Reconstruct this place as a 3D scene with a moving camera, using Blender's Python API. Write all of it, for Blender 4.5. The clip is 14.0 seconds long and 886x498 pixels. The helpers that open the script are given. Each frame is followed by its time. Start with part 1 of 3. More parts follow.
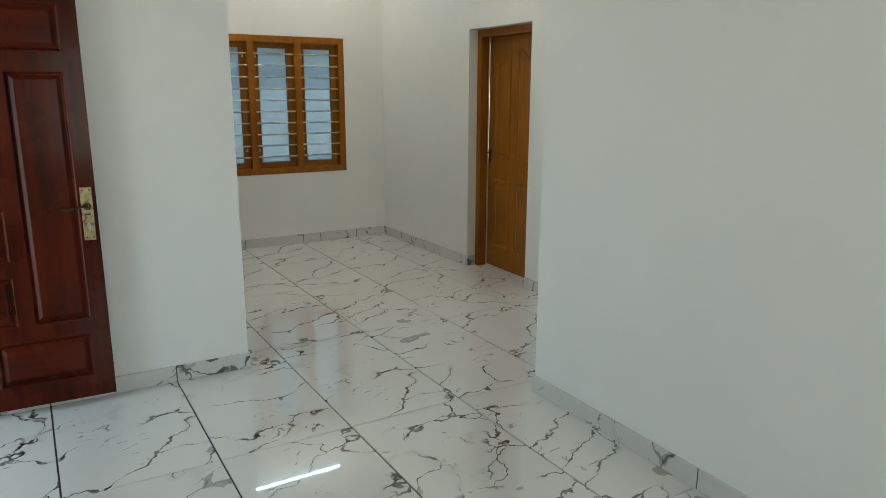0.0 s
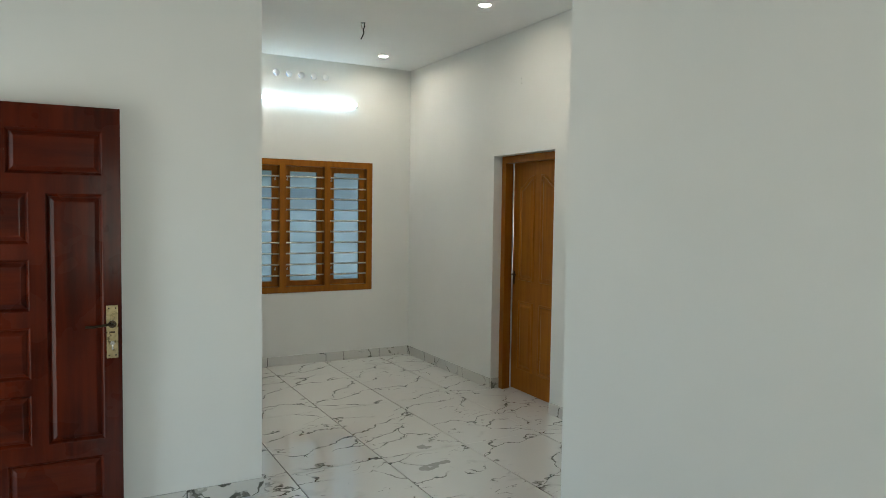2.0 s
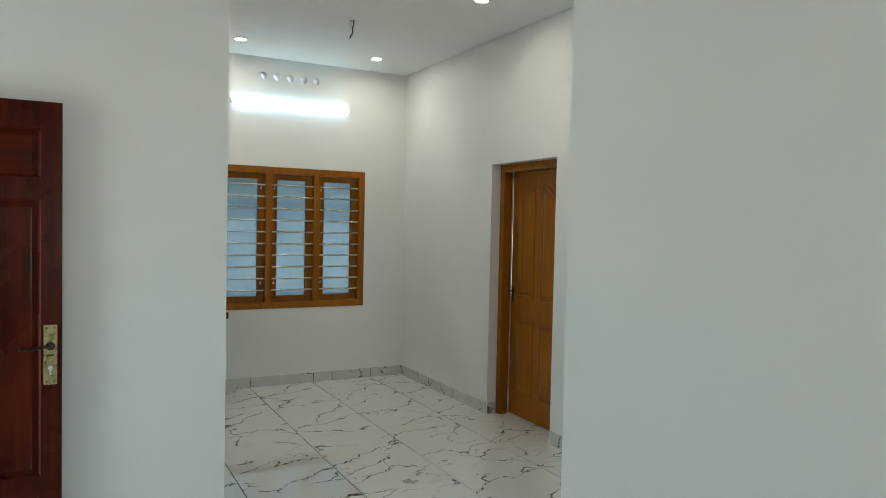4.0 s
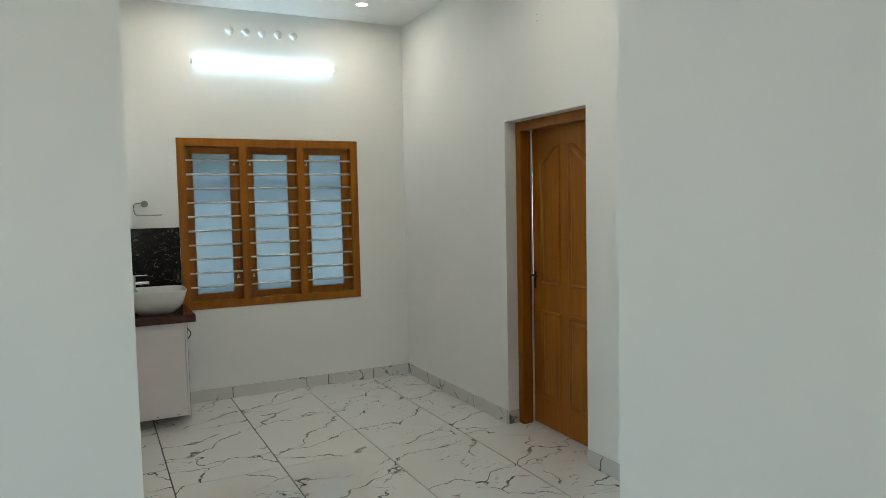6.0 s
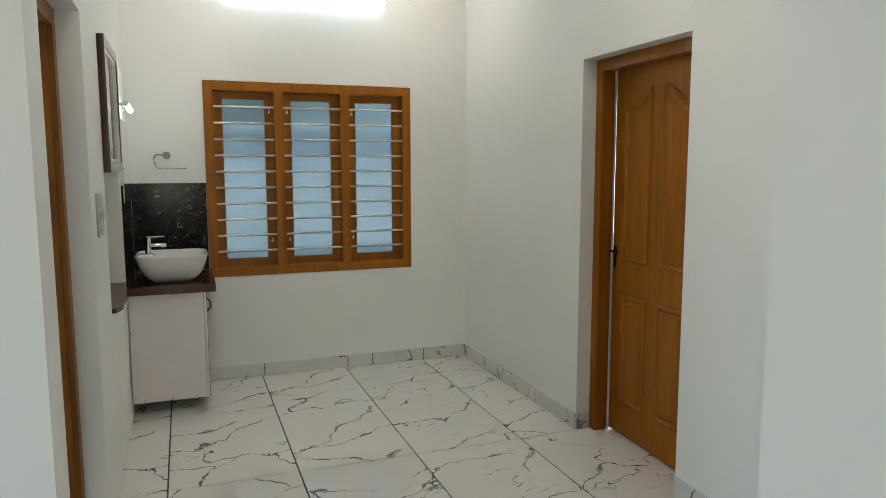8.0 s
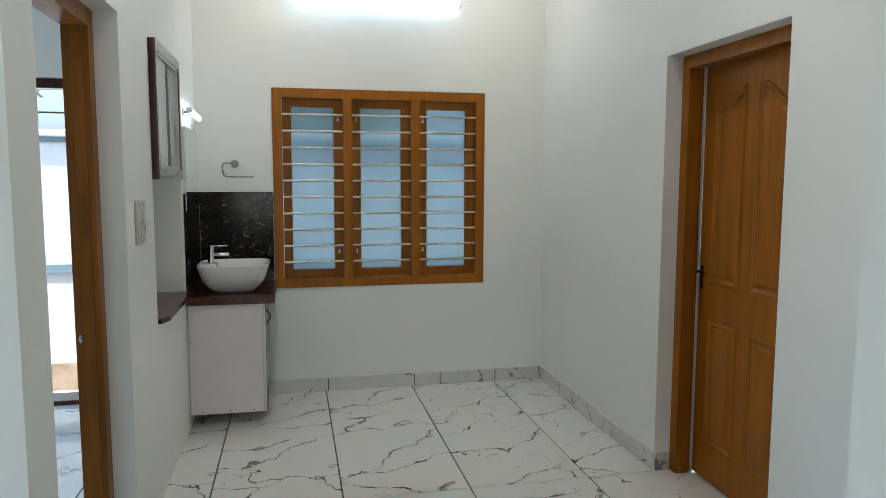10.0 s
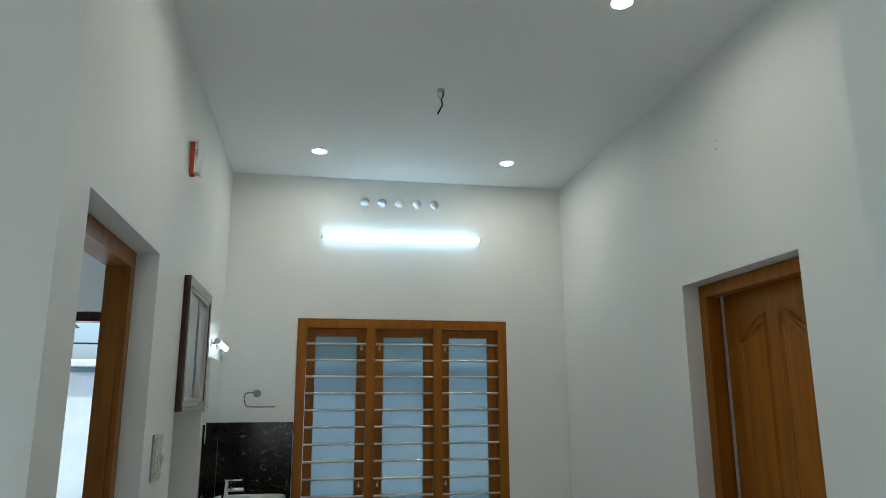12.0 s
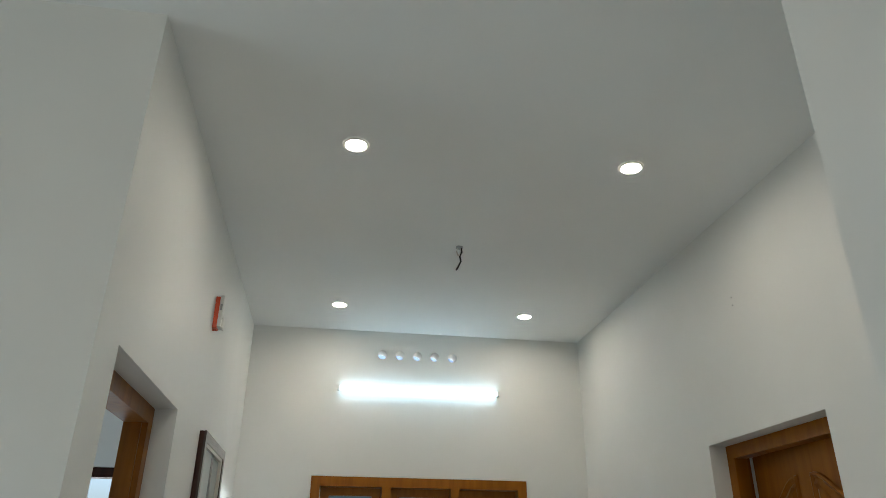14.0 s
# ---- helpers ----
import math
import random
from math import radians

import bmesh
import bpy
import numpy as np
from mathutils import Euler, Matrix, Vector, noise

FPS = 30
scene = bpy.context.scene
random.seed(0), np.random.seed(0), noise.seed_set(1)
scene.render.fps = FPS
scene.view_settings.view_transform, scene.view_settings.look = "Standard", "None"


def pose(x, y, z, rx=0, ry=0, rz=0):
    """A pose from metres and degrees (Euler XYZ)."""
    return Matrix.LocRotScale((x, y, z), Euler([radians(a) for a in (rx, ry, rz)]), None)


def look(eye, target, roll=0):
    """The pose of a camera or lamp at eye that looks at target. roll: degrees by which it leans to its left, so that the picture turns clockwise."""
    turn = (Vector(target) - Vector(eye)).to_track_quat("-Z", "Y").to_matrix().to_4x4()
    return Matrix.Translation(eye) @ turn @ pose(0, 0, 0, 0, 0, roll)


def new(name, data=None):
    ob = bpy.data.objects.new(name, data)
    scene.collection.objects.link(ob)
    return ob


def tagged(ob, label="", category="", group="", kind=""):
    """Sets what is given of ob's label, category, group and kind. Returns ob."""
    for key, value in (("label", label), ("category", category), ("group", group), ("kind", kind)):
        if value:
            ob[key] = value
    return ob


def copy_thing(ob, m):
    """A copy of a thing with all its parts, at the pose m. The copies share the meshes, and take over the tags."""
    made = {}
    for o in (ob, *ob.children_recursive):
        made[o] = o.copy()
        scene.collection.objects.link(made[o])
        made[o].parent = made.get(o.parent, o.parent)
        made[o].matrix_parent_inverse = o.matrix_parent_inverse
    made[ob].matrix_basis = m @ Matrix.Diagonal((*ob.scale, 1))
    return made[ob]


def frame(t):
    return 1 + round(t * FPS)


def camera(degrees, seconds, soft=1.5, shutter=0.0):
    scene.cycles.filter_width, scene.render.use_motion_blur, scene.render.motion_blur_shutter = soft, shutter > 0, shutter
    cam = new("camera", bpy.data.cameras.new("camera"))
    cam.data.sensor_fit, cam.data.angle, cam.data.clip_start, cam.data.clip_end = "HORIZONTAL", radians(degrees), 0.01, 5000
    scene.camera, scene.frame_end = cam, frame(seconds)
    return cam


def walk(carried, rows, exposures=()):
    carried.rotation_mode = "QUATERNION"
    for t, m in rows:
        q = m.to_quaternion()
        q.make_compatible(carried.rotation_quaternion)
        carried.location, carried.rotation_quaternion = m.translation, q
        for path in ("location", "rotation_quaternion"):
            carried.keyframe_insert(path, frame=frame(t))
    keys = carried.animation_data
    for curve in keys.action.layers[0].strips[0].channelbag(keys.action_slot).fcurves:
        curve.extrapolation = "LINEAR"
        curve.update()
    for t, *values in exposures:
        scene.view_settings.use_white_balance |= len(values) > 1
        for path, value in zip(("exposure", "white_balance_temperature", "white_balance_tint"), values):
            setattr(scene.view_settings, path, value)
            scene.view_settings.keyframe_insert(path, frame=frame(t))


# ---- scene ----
cam = camera(64.9, 14.0, 0.55)
PATH = [
    (0, (-0.273, 0.0, 1.573), (0.73, 1.674, 1.133), 0.2),
    (0.2, (-0.273, -0.004, 1.575), (0.73, 1.671, 1.142), 0.4),
    (0.5, (-0.271, -0.008, 1.577), (0.721, 1.684, 1.189), 0.7),
    (1, (-0.265, 0.001, 1.578), (0.725, 1.706, 1.242), 1.3),
    (1.2, (-0.264, 0.002, 1.583), (0.725, 1.709, 1.258), 1.2),
    (1.5, (-0.264, 0.002, 1.594), (0.72, 1.728, 1.364), 1.0),
    (2, (-0.25, 0.007, 1.599), (0.71, 1.758, 1.492), 0.8),
    (2.2, (-0.234, 0.011, 1.597), (0.717, 1.769, 1.533), 0.7),
    (2.5, (-0.205, 0.02, 1.593), (0.739, 1.783, 1.579), 0.6),
    (2.7, (-0.189, 0.03, 1.595), (0.745, 1.797, 1.557), 0.7),
    (3, (-0.166, 0.056, 1.599), (0.781, 1.816, 1.532), 0.9),
    (3.2, (-0.131, 0.094, 1.598), (0.851, 1.836, 1.542), 1.0),
    (5.3, (0.401, 0.888, 1.559), (1.28, 2.682, 1.458), 1.7),
    (5.5, (0.476, 0.989, 1.573), (1.388, 2.765, 1.462), 1.1),
    (6, (0.599, 1.185, 1.558), (1.496, 2.967, 1.426), -1.2),
    (6.5, (0.793, 1.328, 1.56), (1.55, 3.173, 1.411), 0.7),
    (7, (0.917, 1.456, 1.545), (1.598, 3.326, 1.35), 1.4),
    (7.5, (0.989, 1.691, 1.527), (1.723, 3.539, 1.317), 1.3),
    (8, (1.066, 1.883, 1.519), (1.757, 3.745, 1.284), -0.1),
    (8.2, (1.123, 1.936, 1.514), (1.728, 3.83, 1.295), 0.7),
    (10.3, (1.353, 2.103, 1.499), (1.748, 4.054, 1.31), 0.2),
    (10.5, (1.358, 2.101, 1.512), (1.733, 4.062, 1.402), 0.1),
    (11, (1.364, 2.097, 1.519), (1.713, 4.065, 1.596), 0.0),
    (11.2, (1.364, 2.099, 1.52), (1.715, 4.063, 1.653), -0.0),
    (11.5, (1.361, 2.102, 1.521), (1.72, 4.051, 1.792), -0.1),
    (11.7, (1.356, 2.097, 1.522), (1.709, 4.037, 1.856), -0.1),
    (12, (1.347, 2.082, 1.525), (1.695, 4.003, 1.959), -0.2),
    (12.2, (1.342, 2.075, 1.528), (1.695, 3.978, 2.03), 0.0),
    (12.5, (1.336, 2.071, 1.535), (1.679, 3.963, 2.085), 0.4),
    (13, (1.329, 2.075, 1.544), (1.655, 3.938, 2.196), 0.1),
    (13.2, (1.328, 2.066, 1.543), (1.639, 3.913, 2.244), 0.0),
    (13.5, (1.328, 2.044, 1.541), (1.619, 3.875, 2.292), -0.1),
    (14, (1.332, 2.039, 1.543), (1.609, 3.835, 2.379), 0.5),
]
EXPOSURES = [(0, 1.7, 6120, 0.5), (2, 1.7, 6080, 0.5), (2.5, 1.58, 6020, -0.5), (3, 1.64, 5990, -0.5), (5.5, 1.67, 5920, -0.5), (6, 1.71, 5980, 1), (7, 1.82, 6060, 2.5), (8, 1.9, 6090, 3.5), (10.5, 1.83, 5550, 1), (11, 1.71, 5470, -1), (11.5, 1.5, 5470, -1), (12, 1.31, 5500, -2), (12.5, 1.23, 5660, -1.5), (13.5, 1.27, 5910, 1.5), (14, 1.3, 5970, 2.5)]
walk(cam, [(t, look(eye, target, roll)) for t, eye, target, roll in PATH], EXPOSURES)

# ---- light ----
world = bpy.data.worlds.new("sky")
scene.world = world
world.use_nodes = True
wn, wl = world.node_tree.nodes, world.node_tree.links
sky = wn.new("ShaderNodeTexSky")
sky.sky_type, sky.sun_disc = "NISHITA", False
sky.dust_density, sky.ozone_density, sky.air_density = 5.0, 0.6, 0.8
sky.sun_elevation, sky.sun_rotation = radians(60), radians(106)
wl.new(sky.outputs["Color"], wn["Background"].inputs["Color"])
wn["Background"].inputs["Strength"].default_value = 0.15
sun = new("sun", bpy.data.lights.new("sun", "SUN"))
sun.data.energy, sun.data.angle, sun.data.color = 5.0, radians(0.6), (1.0, 0.95, 0.88)
sun.matrix_world = look((0, 0, 0), (-0.47, 0.135, -0.87))


def daylight(name, eye, target, w, h, watts, color):
    """An area lamp that stands in for light entering by an opening."""
    lamp = bpy.data.lights.new(name, "AREA")
    lamp.shape, lamp.size, lamp.size_y, lamp.energy, lamp.color = "RECTANGLE", w, h, watts, color
    ob = new(name, lamp)
    ob.matrix_world = look(eye, target)
    return ob


daylight("front_door_daylight", (-1.22, 3.25, 1.05), (0, 3.2, 1.05), 0.9, 2.0, 4.35, (0.84, 0.98, 1.0))
# Fill lamp in an assumed window, out of view; brightens surfaces facing south.
daylight("hall_window_daylight", (0.45, -2.12, 1.45), (0.5, 0, 1.45), 1.6, 1.3, 6.8, (1.0, 0.98, 0.88))
# Added lamp in an assumed, unseen window; it whitens the gap at the door.
daylight("bedroom_window_daylight", (4.6, 7.12, 1.45), (4.6, 5, 1.3), 1.2, 1.3, 1.8, (0.95, 0.99, 1.0))
# Added bluish fill from an unseen side, mainly for the dining room's right wall.
daylight("kitchen_window_daylight", (-2.02, 5.6, 1.5), (0, 5.6, 1.5), 1.2, 1.1, 3.8, (0.72, 0.89, 1.0))


# ---- materials ----
class Mat:
    """A node material with a Principled shader and short ways to add nodes."""

    def __init__(self, name, color=(0.8, 0.8, 0.8), rough=0.5, metal=0.0, **more):
        self.m = bpy.data.materials.new(name)
        self.m.use_nodes = True
        self.t = self.m.node_tree
        self.p = self.t.nodes["Principled BSDF"]
        self.set(self.p, "Base Color", (*color, 1))
        self.set(self.p, "Roughness", rough)
        self.set(self.p, "Metallic", metal)
        for k, v in more.items():
            self.set(self.p, k.replace("_", " "), v)

    def set(self, node, key, value):
        if isinstance(value, bpy.types.NodeSocket):
            self.t.links.new(value, node.inputs[key])
        else:
            node.inputs[key].default_value = value

    def node(self, kind, **inputs):
        n = self.t.nodes.new(kind)
        for k, v in inputs.items():
            self.set(n, k.replace("_", " "), v)
        return n

    def noise(self, vec, scale, detail=4.0, rough=0.55):
        return self.node("ShaderNodeTexNoise", Vector=vec, Scale=scale, Detail=detail, Roughness=rough)

    def coords(self, kind="Object"):
        return self.node("ShaderNodeTexCoord").outputs[kind]

    def world_pos(self):
        return self.node("ShaderNodeNewGeometry").outputs["Position"]

    def math(self, op, a, b=0.0):
        n = self.t.nodes.new("ShaderNodeMath")
        n.operation = op
        self.set(n, 0, a)
        self.set(n, 1, b)
        return n.outputs[0]

    def vmath(self, op, a, b):
        n = self.t.nodes.new("ShaderNodeVectorMath")
        n.operation = op
        self.set(n, 0, a)
        self.set(n, 1, b)
        return n.outputs[0]

    def step(self, x, lo, hi, out0=0.0, out1=1.0):
        n = self.t.nodes.new("ShaderNodeMapRange")
        n.interpolation_type = "SMOOTHSTEP"
        for k, v in (("Value", x), ("From Min", lo), ("From Max", hi), ("To Min", out0), ("To Max", out1)):
            self.set(n, k, v)
        return n.outputs["Result"]

    def mix(self, f, a, b):
        n = self.t.nodes.new("ShaderNodeMix")
        n.data_type = "RGBA"
        self.set(n, 0, f)
        self.set(n, 6, a if isinstance(a, bpy.types.NodeSocket) else (*a, 1))
        self.set(n, 7, b if isinstance(b, bpy.types.NodeSocket) else (*b, 1))
        return n.outputs[2]

    def color(self, sock):
        self.set(self.p, "Base Color", sock)
        return self

    def bump(self, height, strength=0.2, dist=0.002):
        b = self.node("ShaderNodeBump", Height=height, Strength=strength, Distance=dist)
        self.set(self.p, "Normal", b.outputs["Normal"])
        return self


def paint(name, a, b, rough=0.55):
    """Rolled wall paint: faint clouds, roller grain, slow unevenness of the plaster."""
    m = Mat(name, a, rough)
    pos = m.world_pos()
    m.color(m.mix(m.step(m.noise(pos, 0.9, 3).outputs["Fac"], 0.35, 0.7), a, b))
    slow = m.noise(pos, 1.6, 2).outputs["Fac"]
    fine = m.noise(pos, 160, 2).outputs["Fac"]
    m.set(m.p, "Roughness", m.step(m.noise(pos, 4, 3).outputs["Fac"], 0.3, 0.7, rough - 0.05, rough + 0.06))
    return m.bump(m.math("ADD", m.math("MULTIPLY", slow, 4.0), m.math("MULTIPLY", fine, 0.10)), 0.25, 0.004).m


def marble(name, lo=0.405, widest=0.036, tone=1.0):
    """Polished white tile, its print different on each piece: thin broken grey veins that fork, smooth grey
    lenses where they swell, and patches of short dashes."""
    m = Mat(name, (0.8, 0.79, 0.77), 0.06)
    rnd = m.node("ShaderNodeObjectInfo").outputs["Random"]
    shift = m.node("ShaderNodeCombineXYZ", X=m.math("MULTIPLY", rnd, 37.0), Y=m.math("MULTIPLY", rnd, 91.0), Z=0.0).outputs[0]
    co = m.vmath("ADD", m.coords(), shift)
    flat = m.vmath("MULTIPLY", m.vmath("ADD", co, m.vmath("MULTIPLY", m.node("ShaderNodeSeparateXYZ", Vector=co).outputs["X"], (0.0, -0.30, 0.0))), (0.80, 1.45, 1.2))
    warp = m.vmath("SUBTRACT", m.noise(co, 4.2, 4, 0.50).outputs["Color"], (0.5, 0.5, 0.5))
    slow = m.vmath("SUBTRACT", m.noise(co, 1.5, 2).outputs["Color"], (0.5, 0.5, 0.5))
    bent = m.vmath("ADD", m.vmath("ADD", flat, m.vmath("MULTIPLY", warp, (0.36, 0.36, 0.36))), m.vmath("MULTIPLY", slow, (0.55, 0.55, 0.55)))
    cells = m.node("ShaderNodeTexVoronoi", Vector=bent, Scale=1.9)
    cells.feature = "DISTANCE_TO_EDGE"
    d = cells.outputs["Distance"]
    thick = m.step(m.noise(co, 6.0, 3).outputs["Fac"], 0.44, 0.70, 0.0095, widest)
    vein = m.step(m.math("DIVIDE", d, thick), 0.40, 1.0, 1.0, 0.0)
    vein = m.math("MULTIPLY", vein, m.step(m.noise(flat, 2.0, 2).outputs["Fac"], lo, lo + 0.09))
    vein = m.math("MULTIPLY", vein, m.step(m.noise(co, 21, 2).outputs["Fac"], 0.34, 0.44, 0.45, 1.0))
    # lenses: wide smooth swellings along a few stretches
    swell = m.step(m.noise(m.vmath("MULTIPLY", co, (0.7, 1.0, 1.0)), 4.2, 2).outputs["Fac"], 0.585, 0.69, 0.0, 0.055)
    lens = m.math("MULTIPLY", m.step(m.math("SUBTRACT", swell, d), 0.0, 0.012), m.step(swell, 0.004, 0.02))
    # dashes: a thin second net, broken up, in patches
    fine_cells = m.node("ShaderNodeTexVoronoi", Vector=m.vmath("MULTIPLY", m.vmath("ADD", bent, (7.3, 2.1, 0.0)), (0.7, 1.3, 1.0)), Scale=4.6)
    fine_cells.feature = "DISTANCE_TO_EDGE"
    thin = m.step(fine_cells.outputs["Distance"], 0.006, 0.034, 1.0, 0.0)
    thin = m.math("MULTIPLY", thin, m.step(m.noise(co, 2.6, 2).outputs["Fac"], 0.55, 0.61))
    thin = m.math("MULTIPLY", thin, m.step(m.noise(co, 17, 3).outputs["Fac"], 0.46, 0.54, 0.0, 0.85))
    haze = m.math("MULTIPLY", m.step(d, 0.0, 0.09, 0.30, 0.0), m.step(m.noise(co, 4.5, 3).outputs["Fac"], 0.50, 0.64))
    base = m.mix(m.noise(co, 1.3, 3).outputs["Fac"], (0.68 * tone, 0.667 * tone, 0.63 * tone), (0.75 * tone, 0.738 * tone, 0.705 * tone))
    c = m.mix(haze, base, (0.42, 0.415, 0.385))
    c = m.mix(thin, c, (0.19, 0.185, 0.16))
    c = m.mix(m.math("MULTIPLY", lens, 0.85), c, m.mix(m.noise(co, 30, 3).outputs["Fac"], (0.27, 0.265, 0.235), (0.40, 0.395, 0.36)))
    dark = m.mix(m.step(m.noise(co, 9, 3).outputs["Fac"], 0.40, 0.64), (0.070, 0.070, 0.058), (0.20, 0.195, 0.168))
    m.color(m.mix(vein, c, dark))
    m.set(m.p, "Roughness", m.step(m.noise(m.world_pos(), 7, 4).outputs["Fac"], 0.35, 0.75, 0.008, 0.022))
    m.set(m.p, "Specular IOR Level", 1.0)
    m.set(m.p, "IOR", 1.62)
    return m.bump(m.noise(m.world_pos(), 2.2, 1).outputs["Fac"], 0.014, 0.002).m


def wood(name, dark, light, rough, stretch, coat=0.0, pore=0.25, shine=0.28):
    """Stained wood; stretch: grain coordinates, small along the grain."""
    m = Mat(name, light, rough, Coat_Weight=coat, Coat_Roughness=0.14, Specular_IOR_Level=shine)
    rnd = m.node("ShaderNodeObjectInfo").outputs["Random"]
    co = m.vmath("ADD", m.coords(), m.node("ShaderNodeCombineXYZ", X=m.math("MULTIPLY", rnd, 9.0), Y=m.math("MULTIPLY", rnd, 5.0), Z=0.0).outputs[0])
    g = m.vmath("MULTIPLY", co, stretch)
    band = m.noise(g, 1.0, 6, 0.6).outputs["Fac"]
    fine = m.noise(g, 6.0, 3).outputs["Fac"]
    blotch = m.noise(co, 3.0, 3).outputs["Fac"]
    f = m.math("ADD", m.math("MULTIPLY", band, 0.65), m.math("MULTIPLY", blotch, 0.35))
    c = m.mix(m.step(f, 0.36, 0.64), dark, light)
    c = m.mix(m.step(fine, 0.62, 0.75, 0.0, pore), c, tuple(v * 0.45 for v in dark))
    m.color(c)
    m.set(m.p, "Roughness", m.step(blotch, 0.3, 0.7, rough - 0.05, rough + 0.08))
    return m.bump(m.math("ADD", fine, m.math("MULTIPLY", band, 0.5)), 0.12, 0.001).m


def stone(name, a, b, fleck, scale, amount, rough=0.12, shine=0.3):
    m = Mat(name, a, rough, Specular_IOR_Level=shine)
    pos = m.world_pos()
    warp = m.vmath("MULTIPLY", m.vmath("SUBTRACT", m.noise(pos, 4, 5).outputs["Color"], (0.5, 0.5, 0.5)), (0.5, 0.5, 0.5))
    bent = m.vmath("MULTIPLY", m.vmath("ADD", pos, warp), (0.55, 1.0, 2.4))
    c = m.mix(m.step(m.noise(bent, scale, 6, 0.65).outputs["Fac"], 0.42, 0.66), a, b)
    streak = m.noise(bent, scale * 2.3, 5, 0.7).outputs["Fac"]
    m.color(m.mix(m.step(streak, 0.57, 0.68, 0.0, amount), c, fleck))
    return m.m


def plain(name, color, rough, metal=0.0, scale=40.0, vary=0.12, bumpy=0.05, **more):
    """A plain factory finish with slight unevenness."""
    m = Mat(name, color, rough, metal, **more)
    n = m.noise(m.coords(), scale, 3).outputs["Fac"]
    m.color(m.mix(m.step(n, 0.3, 0.7), tuple(c * (1 - vary) for c in color), color))
    m.set(m.p, "Roughness", m.step(n, 0.3, 0.7, max(0.02, rough * 0.8), min(1.0, rough * 1.2)))
    return m.bump(n, bumpy, 0.0006).m


def glow(name, color, strength):
    m = Mat(name, (0.9, 0.9, 0.9), 0.4)
    m.set(m.p, "Emission Color", (*color, 1))
    m.set(m.p, "Emission Strength", strength)
    return m.m


def frosted(name, color):
    """Obscured window glass: part of the light is scattered, part passes blurred."""
    m = Mat(name, color, 0.22, Transmission_Weight=1.0, IOR=1.3)
    out = m.t.nodes["Material Output"]
    pos = m.world_pos()
    tint = m.mix(m.noise(pos, 2.5, 3).outputs["Fac"], tuple(c * 0.88 for c in color), color)
    m.color(tint)
    thru = m.node("ShaderNodeBsdfTranslucent", Color=tint)
    m.bump(m.noise(pos, 70, 2).outputs["Fac"], 0.02, 0.001)
    both = m.node("ShaderNodeMixShader", Fac=0.62)
    m.t.links.new(thru.outputs[0], both.inputs[1])
    m.t.links.new(m.p.outputs[0], both.inputs[2])
    m.t.links.new(both.outputs[0], out.inputs["Surface"])
    return m.m


WALL = paint("wall_paint", (0.770, 0.768, 0.740), (0.797, 0.795, 0.770))
CEIL = paint("ceiling_paint", (0.85, 0.856, 0.845), (0.875, 0.88, 0.868), 0.7)
TILE = marble("marble_tile")
SKIRT = marble("marble_skirting", 0.40, 0.055, 0.86)
GROUT = plain("grout", (0.045, 0.045, 0.042), 0.8, scale=60)
TEAK_V = wood("teak_upright", (0.250, 0.083, 0.0055), (0.330, 0.118, 0.0080), 0.38, (26, 26, 1.6), 0.0, 0.10, 0.20)
# Darker version of the upright teak, used on the kitchen door frame only.
TEAK_DK = wood("darker_teak", (0.19, 0.066, 0.006), (0.285, 0.104, 0.010), 0.38, (26, 26, 1.6), 0.0, 0.12)
MAHOG_V = wood("mahogany_upright", (0.029, 0.0029, 0.0006), (0.071, 0.0076, 0.0011), 0.28, (18, 18, 1.3), 0.15, 0.1, 0.08)
MAHOG_X = wood("mahogany_across", (0.029, 0.0029, 0.0006), (0.071, 0.0076, 0.0011), 0.28, (1.3, 18, 18), 0.15, 0.1, 0.08)
DARKWOOD = wood("dark_brown_wood", (0.022, 0.007, 0.005), (0.050, 0.016, 0.010), 0.32, (20, 20, 2), 0.12, 0.25, 0.2)
GREYFRAME = plain("brown_grey_lacquer", (0.075, 0.055, 0.048), 0.22, Coat_Weight=0.5)
BLACKSTONE = stone("black_brown_marble", (0.004, 0.0035, 0.003), (0.018, 0.014, 0.010), (0.30, 0.26, 0.20), 9.0, 0.7, 0.14, 0.13)
REDGRANITE = stone("red_brown_granite", (0.055, 0.018, 0.012), (0.10, 0.035, 0.025), (0.16, 0.09, 0.07), 30.0, 0.5, 0.16)
STEEL = plain("brushed_steel", (0.66, 0.61, 0.54), 0.46, 1.0)
# Opaque grey: the glass's pale grazing reflection is put into its colour.
PALEGLASS = plain("glass_with_painted_reflection", (0.40, 0.44, 0.45), 0.14, scale=1.5, vary=0.10, bumpy=0.0)
STEELDARK = plain("satin_chrome", (0.42, 0.42, 0.42), 0.2, 1.0)
CHROME = plain("chrome", (0.85, 0.85, 0.86), 0.08, 1.0)
SATIN = plain("satin_steel", (0.30, 0.30, 0.29), 0.5, 1.0)
BRASS = plain("antique_brass", (0.36, 0.29, 0.16), 0.32, 1.0, vary=0.35)
DARKMETAL = plain("dark_bronze", (0.06, 0.045, 0.03), 0.35, 1.0)
CERAMIC = plain("glazed_ceramic", (0.72, 0.71, 0.68), 0.08, vary=0.03)
LAMINATE = plain("pale_laminate", (0.72, 0.67, 0.66), 0.35, vary=0.04, scale=6)
NAVY = plain("dark_gloss_laminate", (0.02, 0.025, 0.05), 0.15)
BLACK = plain("black_plastic", (0.015, 0.015, 0.015), 0.4)
SWITCHPL = plain("ivory_plastic", (0.60, 0.58, 0.50), 0.3, vary=0.06)
WHITEPL = plain("white_plastic", (0.80, 0.79, 0.75), 0.35, vary=0.04)
